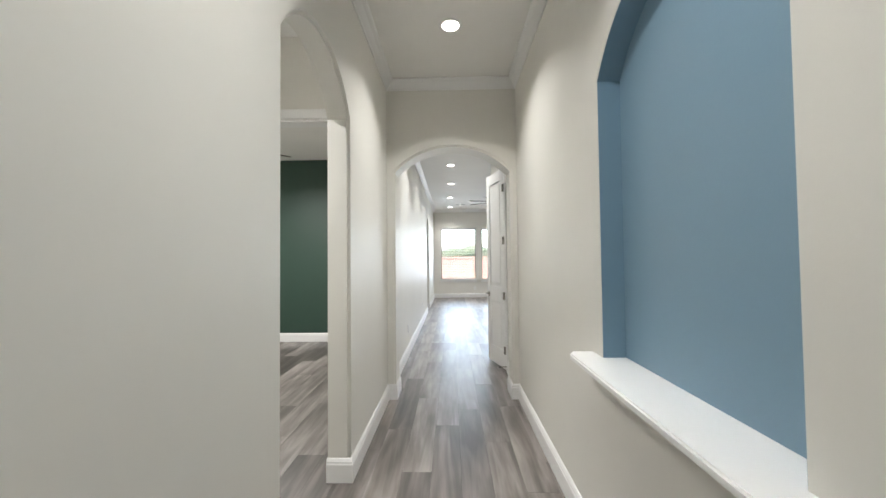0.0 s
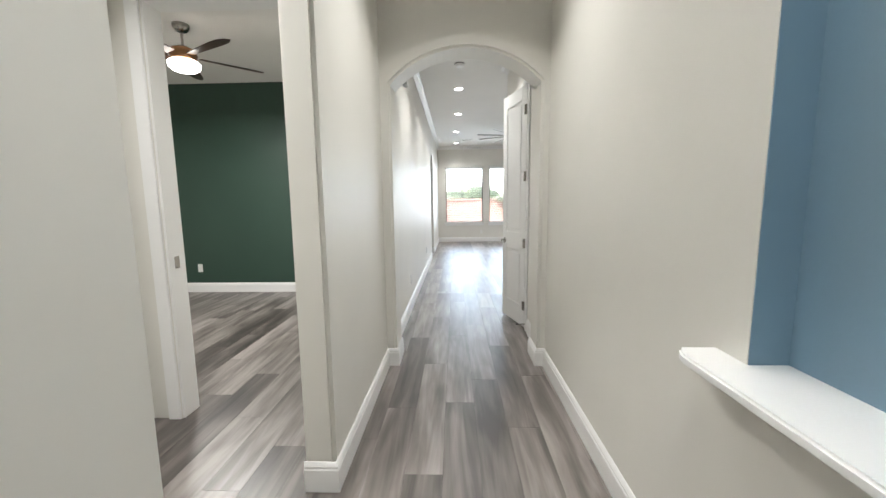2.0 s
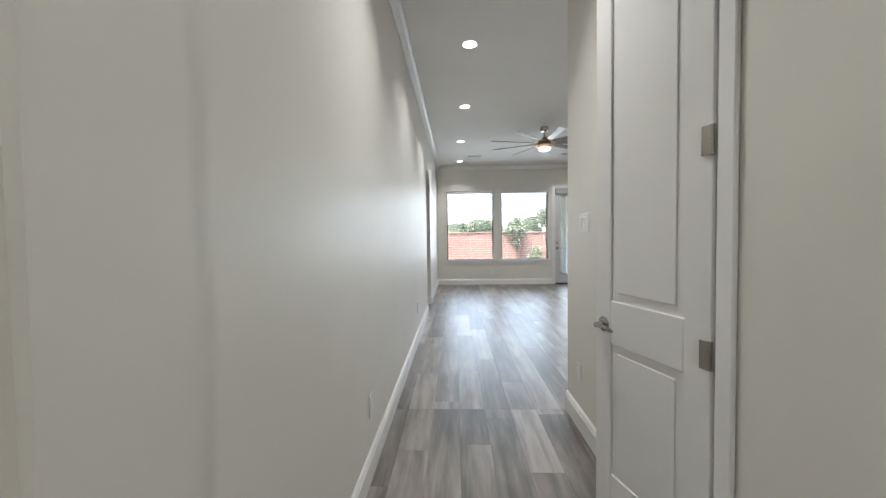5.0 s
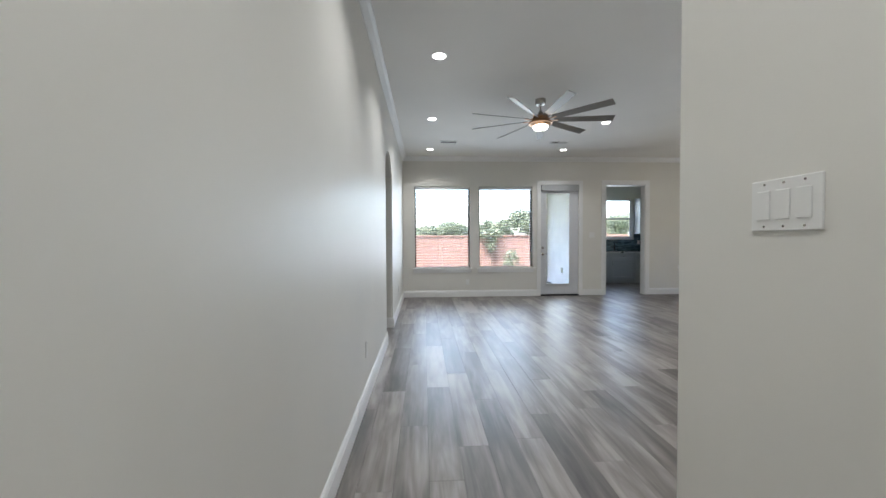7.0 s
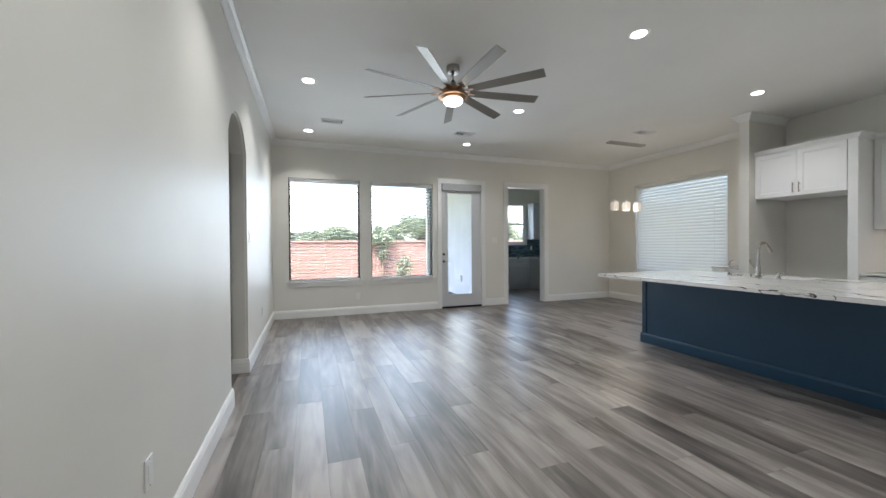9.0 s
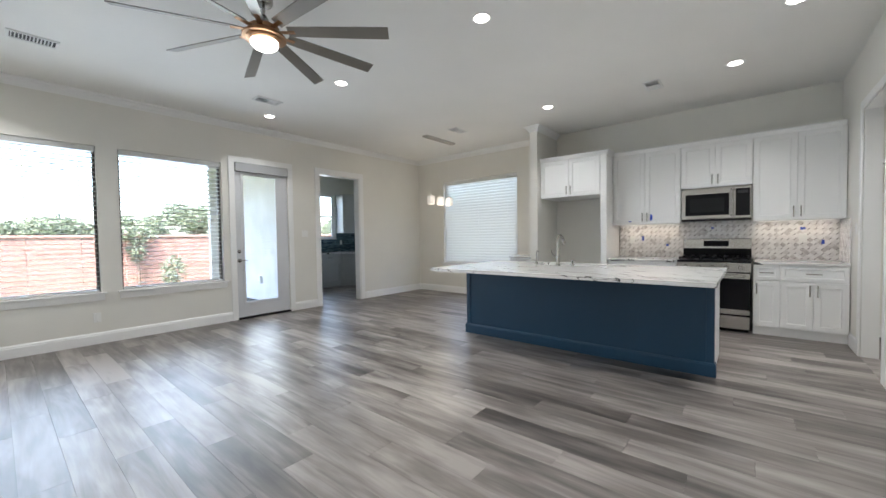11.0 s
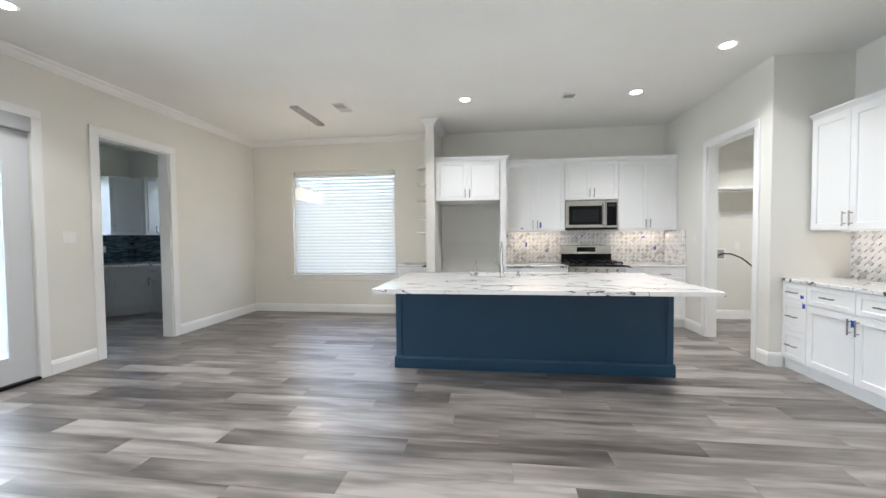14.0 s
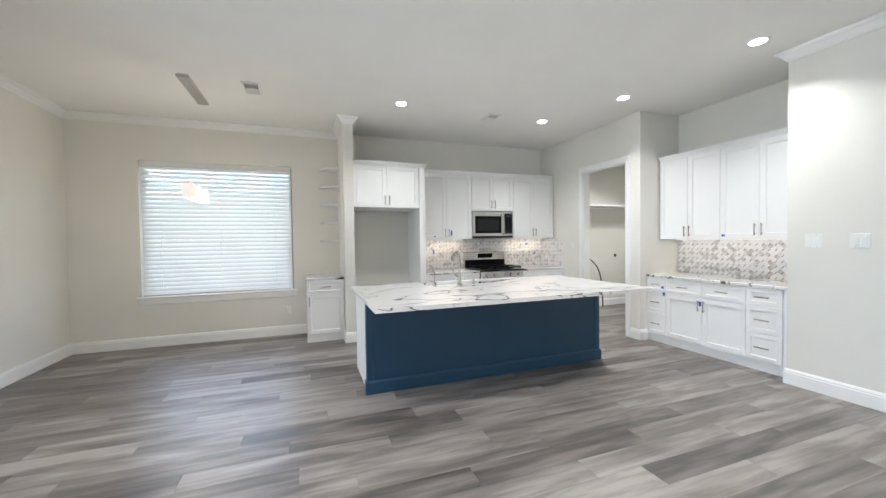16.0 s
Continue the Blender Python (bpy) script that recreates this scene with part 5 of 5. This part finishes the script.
part("body", tube([(0, 0, 0), (0, 0, 0.20), (0, -0.04, 0.27), (0, -0.11, 0.28), (0, -0.15, 0.23)], 0.012, 10), BLACK, uf, smooth=True)
usc = thing("wall_sconce", pose(5.40, 15.345, 2.55), "small dark wall lamp over the window", "wall lamp")
part("arm", tube([(0, 0, 0), (0, -0.10, 0.02), (0, -0.12, -0.06)], 0.012, 8), BLACK, usc)
part("shade", lathe([(0.05, -0.14), (0.02, -0.06)], 14, None, Matrix.Translation((0, -0.12, 0))), BLACK, usc)

# ---- blue tape left on the joinery ----
def tape(m, w, h):
    root = thing("tape_strip", m, "torn piece of blue masking tape", "tape", "tape marks")
    bm = bmesh.new()
    prism(bm, [(-w / 2, -h / 2), (w / 2, -h / 2 + 0.006), (w / 2 - 0.004, h / 2), (0, h / 2 - 0.005), (-w / 2 + 0.002, h / 2 + 0.003)], lambda u, v, d: (u, d, v), -0.0012, -0.0004)
    part("strip", bm, TAPE, root)


TILE_X, TILE_Y = XE - 0.011, 4.95 + 0.011
for y, z, w, h in ((7.78, 1.16, 0.03, 0.07), (7.45, 1.06, 0.035, 0.04), (5.98, 1.27, 0.05, 0.035), (5.80, 1.10, 0.03, 0.06), (6.9, 1.30, 0.03, 0.03)):
    tape(pose(TILE_X, y, z, 0, 0, -90), w, h)
for y, z, w, h in ((7.60, 1.47, 0.03, 0.09), (7.88, 1.42, 0.04, 0.02)):
    tape(pose(XU - 0.021, y, z, 0, 0, -90), w, h)
for x, z, w, h in ((4.38, 0.72, 0.04, 0.035), (4.36, 0.64, 0.035, 0.05), (3.90, 0.585, 0.03, 0.06)):
    tape(pose(x, YB + 0.021, z, 0, 0, 180), w, h)
tape(pose(3.79, YU + 0.021, 1.37, 0, 0, 180), 0.04, 0.03)

# ---- outside ----
tagged(part("ground", boxes((-400, 400, 15.6, 600, -0.4, -0.16), (-400, 400, -600, -2.0, -0.4, -0.16), (-400, -4.75, -2.0, 15.6, -0.4, -0.16), (7.25, 400, -2.0, 15.6, -0.4, -0.16)), GRASS), "dry pale lawn", "ground", kind="structure")
tagged(part("patio", boxes((-1.0, 3.79, YN + 0.16, 15.9, -0.30, -0.145)), CONCRETE), "pale concrete patio behind the house", "patio", kind="structure")
tagged(part("wall_outer_brick", boxes((3.795, 3.828, YN + 0.152, 15.47, -0.25, 3.3)), WHITEBRICK), "white painted brick outer wall", "wall", kind="structure")
oc = thing("weatherproof_outlet", pose(3.794, 14.15, 0.42, 0, 0, -90), "white weatherproof outlet cover on brick", "outlet")
part("cover", boxes((-0.045, 0.045, -0.05, -0.001, -0.07, 0.07)), PLASTIC, oc, bev=0.008)


def fence():
    root = thing("brick_fence", pose(0, 20.6, -0.16), "red brick garden wall with a cap course", "fence")
    part("wall_face", boxes((-30, 34, 0, 0.2, 0, 1.52)), BRICK, root)
    part("cap", boxes((-30, 34, -0.03, 0.23, 1.52, 1.59)), BRICK, root, bev=0.01)
    for x in range(-27, 34, 5):
        part("pier", boxes((x - 0.2, x + 0.2, -0.08, 0.28, 0, 1.68)), BRICK, root)


fence()


def leaf_cloud(bm, centre, radii, count, size, rng, hollow=0.45):
    for _ in range(count):
        while True:
            p = Vector((rng.uniform(-1, 1), rng.uniform(-1, 1), rng.uniform(-1, 1)))
            if hollow < p.length < 1 and noise.noise(p * 2.3 + Vector(centre)) > -0.18:
                break
        c = Vector(centre) + Vector((p.x * radii[0], p.y * radii[1], p.z * radii[2]))
        e = Euler((rng.uniform(0, 6.3), rng.uniform(0, 6.3), rng.uniform(0, 6.3))).to_matrix()
        s = size * rng.uniform(0.6, 1.4)
        v = [bm.verts.new(c + e @ Vector(q)) for q in ((-s, 0, 0), (0, -s * 0.45, s * 0.1), (s, 0, 0), (0, s * 0.45, s * 0.1))]
        bm.faces.new(v)


def tree(x, y, h, r, seed):
    rng = random.Random(seed)
    root = thing("tree", pose(x, y, -0.16), "leafy green tree behind the garden wall", "tree", "trees beyond the wall")
    bm = tube([(0, 0, 0), (0.05, 0.02, h * 0.3), (0, 0.05, h * 0.6), (0.04, 0, h * 0.85)], 0.16, 10, None, 0.04)
    for k in range(5):
        a = rng.uniform(0, 6.28)
        tube([(0, 0.03, h * (0.35 + 0.08 * k)), (math.cos(a) * r * 0.4, math.sin(a) * r * 0.4, h * (0.5 + 0.08 * k)), (math.cos(a) * r * 0.7, math.sin(a) * r * 0.7, h * (0.6 + 0.08 * k))], 0.06, 8, bm, 0.015)
    part("trunk", bm, BARK, root)
    bm = bmesh.new()
    for k in range(9):
        a, q = rng.uniform(0, 6.28), rng.uniform(0.1, 0.65)
        leaf_cloud(bm, (math.cos(a) * r * q, math.sin(a) * r * q, h * rng.uniform(0.5, 0.85)), (r * 0.5, r * 0.5, h * 0.19), 1000, 0.085, rng, 0.2)
    part("crown", bm, HAZED_LEAF, root)


for x, y, h, r, s in ((8.9, 35, 3.9, 1.9, 1), (5.7, 34, 3.0, 1.5, 2), (2.6, 36, 2.9, 2.2, 3), (0.2, 37, 2.6, 2.0, 4), (-2.4, 36, 2.9, 2.0, 5), (12.5, 34, 3.3, 2.0, 6), (-5.5, 38, 3.2, 2.4, 7), (16.5, 36, 3.6, 2.3, 8), (-10, 40, 3.8, 2.6, 9), (22, 38, 3.6, 2.6, 10)):
    tree(x, y, h, r, s)


def vine():
    rng = random.Random(21)
    root = thing("climbing_vine", pose(3.05, 20.45, -0.16), "flowering climbing vine on the brick wall", "plant")
    part("stem", tube([(0, 0, 0), (0.03, 0.02, 0.5), (-0.02, 0.04, 1.0), (0.02, 0.05, 1.5)], 0.03, 8, None, 0.012), BARK, root)
    bm = bmesh.new()
    leaf_cloud(bm, (-0.05, 0.0, 1.62), (0.62, 0.25, 0.24), 420, 0.06, rng, 0.1)
    leaf_cloud(bm, (0.0, 0.0, 1.15), (0.26, 0.18, 0.35), 220, 0.055, rng, 0.1)
    part("foliage", bm, HAZED_LEAF, root)
    root = thing("shrub", pose(3.78, 19.9, -0.16), "small round green shrub by the wall", "shrub")
    bm = bmesh.new()
    leaf_cloud(bm, (0, 0, 0.5), (0.34, 0.32, 0.48), 520, 0.055, rng, 0.15)
    part("foliage", bm, HAZED_LEAF, root)
    part("stem", tube([(0, 0, 0), (0, 0, 0.5)], 0.02, 8), BARK, root)


vine()


# ---- wall tiles ----
def clip_poly(poly, w, h):
    for axis, bound, keep_less in ((0, 0.0, False), (0, w, True), (1, 0.0, False), (1, h, True)):
        out = []
        for i, p in enumerate(poly):
            q = poly[(i + 1) % len(poly)]
            pin = (p[axis] <= bound) if keep_less else (p[axis] >= bound)
            qin = (q[axis] <= bound) if keep_less else (q[axis] >= bound)
            if pin:
                out.append(p)
            if pin != qin:
                t = (bound - p[axis]) / (q[axis] - p[axis])
                out.append((p[0] + (q[0] - p[0]) * t, p[1] + (q[1] - p[1]) * t))
        poly = out
        if len(poly) < 3:
            return []
    return poly


def woven_tiles(name, m, w, h, label, pitch=0.044, strip=0.0075, gap=0.0018):
    """Square stone tiles at 45 degrees with thin dark strips between every second pair, in the x-z plane, facing -y."""
    root = part(name, boxes((0, w, -0.006, -0.001, 0, h)), GROUT)
    root.matrix_basis = m
    tagged(root, label, "backsplash", kind="structure")
    c = math.sqrt(0.5)
    shared, count, more, strips = {}, 0, bmesh.new(), bmesh.new()
    reach = int((w + h) / pitch) + 3
    to3 = lambda u, v, d: (u, d, v)
    for i in range(-reach, reach):
        for j in range(-reach, reach):
            odd = (i + j) % 2
            base = (c * (i - j) * pitch, c * (i + j) * pitch)
            if base[0] < -2 * pitch or base[0] > w + 2 * pitch or base[1] < -2 * pitch or base[1] > h + 2 * pitch:
                continue
            tw, th = (pitch, pitch - strip) if odd else (pitch, pitch)
            g = gap / 2
            rot = [(c * (u - v), c * (u + v)) for u, v in ((g, g), (tw - g, g), (tw - g, th - g), (g, th - g))]
            if odd:
                bar = [(base[0] + c * (u - v), base[1] + c * (u + v)) for u, v in ((0.2 * pitch, th + g), (pitch - 0.1 * pitch, th + g), (pitch - 0.1 * pitch, pitch - g), (0.2 * pitch, pitch - g))]
                cut = clip_poly(bar, w, h)
                if len(cut) > 2:
                    prism(strips, cut, to3, -0.0100, -0.0055)
            poly = [(u + base[0], v + base[1]) for u, v in rot]
            cut = clip_poly(poly, w, h)
            if len(cut) < 3:
                continue
            area = abs(sum(p[0] * q[1] - q[0] * p[1] for p, q in zip(cut, cut[1:] + cut[:1]))) / 2
            if area < 6e-5:
                continue
            count += 1
            if count > 290:
                prism(more, cut, to3, -0.0105, -0.0055)
                continue
            whole = area > 0.999 * (tw - gap) * (th - gap)
            if whole and odd in shared:
                me = shared[odd]
            else:
                bm = bmesh.new()
                prism(bm, rot if whole else [(p[0] - base[0], p[1] - base[1]) for p in cut], to3, -0.0105, -0.0055)
                me = mesh_of("tile", bm, TILE)
                if whole:
                    shared[odd] = me
            ob = new("tile", me)
            ob.parent = root
            ob.location = (base[0], -0.0004 * ((i * 7 + j * 3) % 3), base[1])
    if count > 290:
        part("more_tiles", more, TILE, root)["kind"] = "stuff"
    else:
        more.free()
    part("accent_strips", strips, ACCENT, root, "thin taupe stone strips")["kind"] = "stuff"
    return root


woven_tiles("backsplash", pose(XE, 8.124, 0.876, 0, 0, -90), 2.465, 0.515, "pale marble woven-pattern tile backsplash")
woven_tiles("backsplash", pose(4.615, 4.95, 0.876, 0, 0, 180), 1.588, 0.452, "pale marble woven-pattern tile backsplash")
woven_tiles("backsplash", pose(XE - 0.012, YP, 0.876, 0, 0, 180), 0.62, 0.497, "pale marble woven-pattern tile backsplash return")
for y, z in ((7.93, 1.14), (5.98, 1.15)):
    wall_plate(pose(TILE_X, y, z, 0, 0, -90), 1, "outlet")

# ---- floor planks ----
plank_rng = random.Random(5)
plank_me = mesh_of("plank", boxes((0, 1, 0, 1, -0.0035, 0.0)), PLANK)
PW, PL = 0.182, 1.22


def lay(x0, x1, y0, y1, as_parts, sink_bm=None):
    """Planks along y over a stretch of floor, in columns on one common grid."""
    k = math.floor((x0 + 10) / PW)
    while -10 + k * PW < x1:
        a, b = max(x0, -10 + k * PW), min(x1, -10 + (k + 1) * PW)
        start = -20 + (k * 0.437 % 1) * PL + (k % 3) * 0.11
        j = math.floor((y0 - start) / PL)
        while start + j * PL < y1:
            c, d = max(y0, start + j * PL), min(y1, start + (j + 1) * PL)
            if b - a > 0.003 and d - c > 0.003:
                if as_parts:
                    ob = new("plank", plank_me)
                    ob.parent = floor_root
                    ob.location = (a + 0.0006, c + 0.0006, 0)
                    ob.scale = (b - a - 0.0012, d - c - 0.0012, 1)
                else:
                    box(sink_bm, a + 0.0006, b - 0.0006, c + 0.0006, d - 0.0006, -0.0035, 0)
            j += 1
        k += 1


lay(XL - 0.1, XR + 0.1, -1.0, YP, True)
lay(XL - 0.1, 5.1, YP, YN + 0.2, True)
rest = bmesh.new()
lay(5.1, XE, YP, YN + 0.2, False, rest)
lay(-4.42, XL - 0.1, 0.7, 5.8, False, rest)
lay(-1.45, XL - 0.1, 8.4, 10.5, False, rest)
lay(3.02, XE, 3.6, YP, False, rest)
lay(3.95, 7.1, YN + 0.2, 15.35, False, rest)
far_planks = part("far_planks", rest, PLANK, floor_root)
far_planks["kind"] = "stuff"
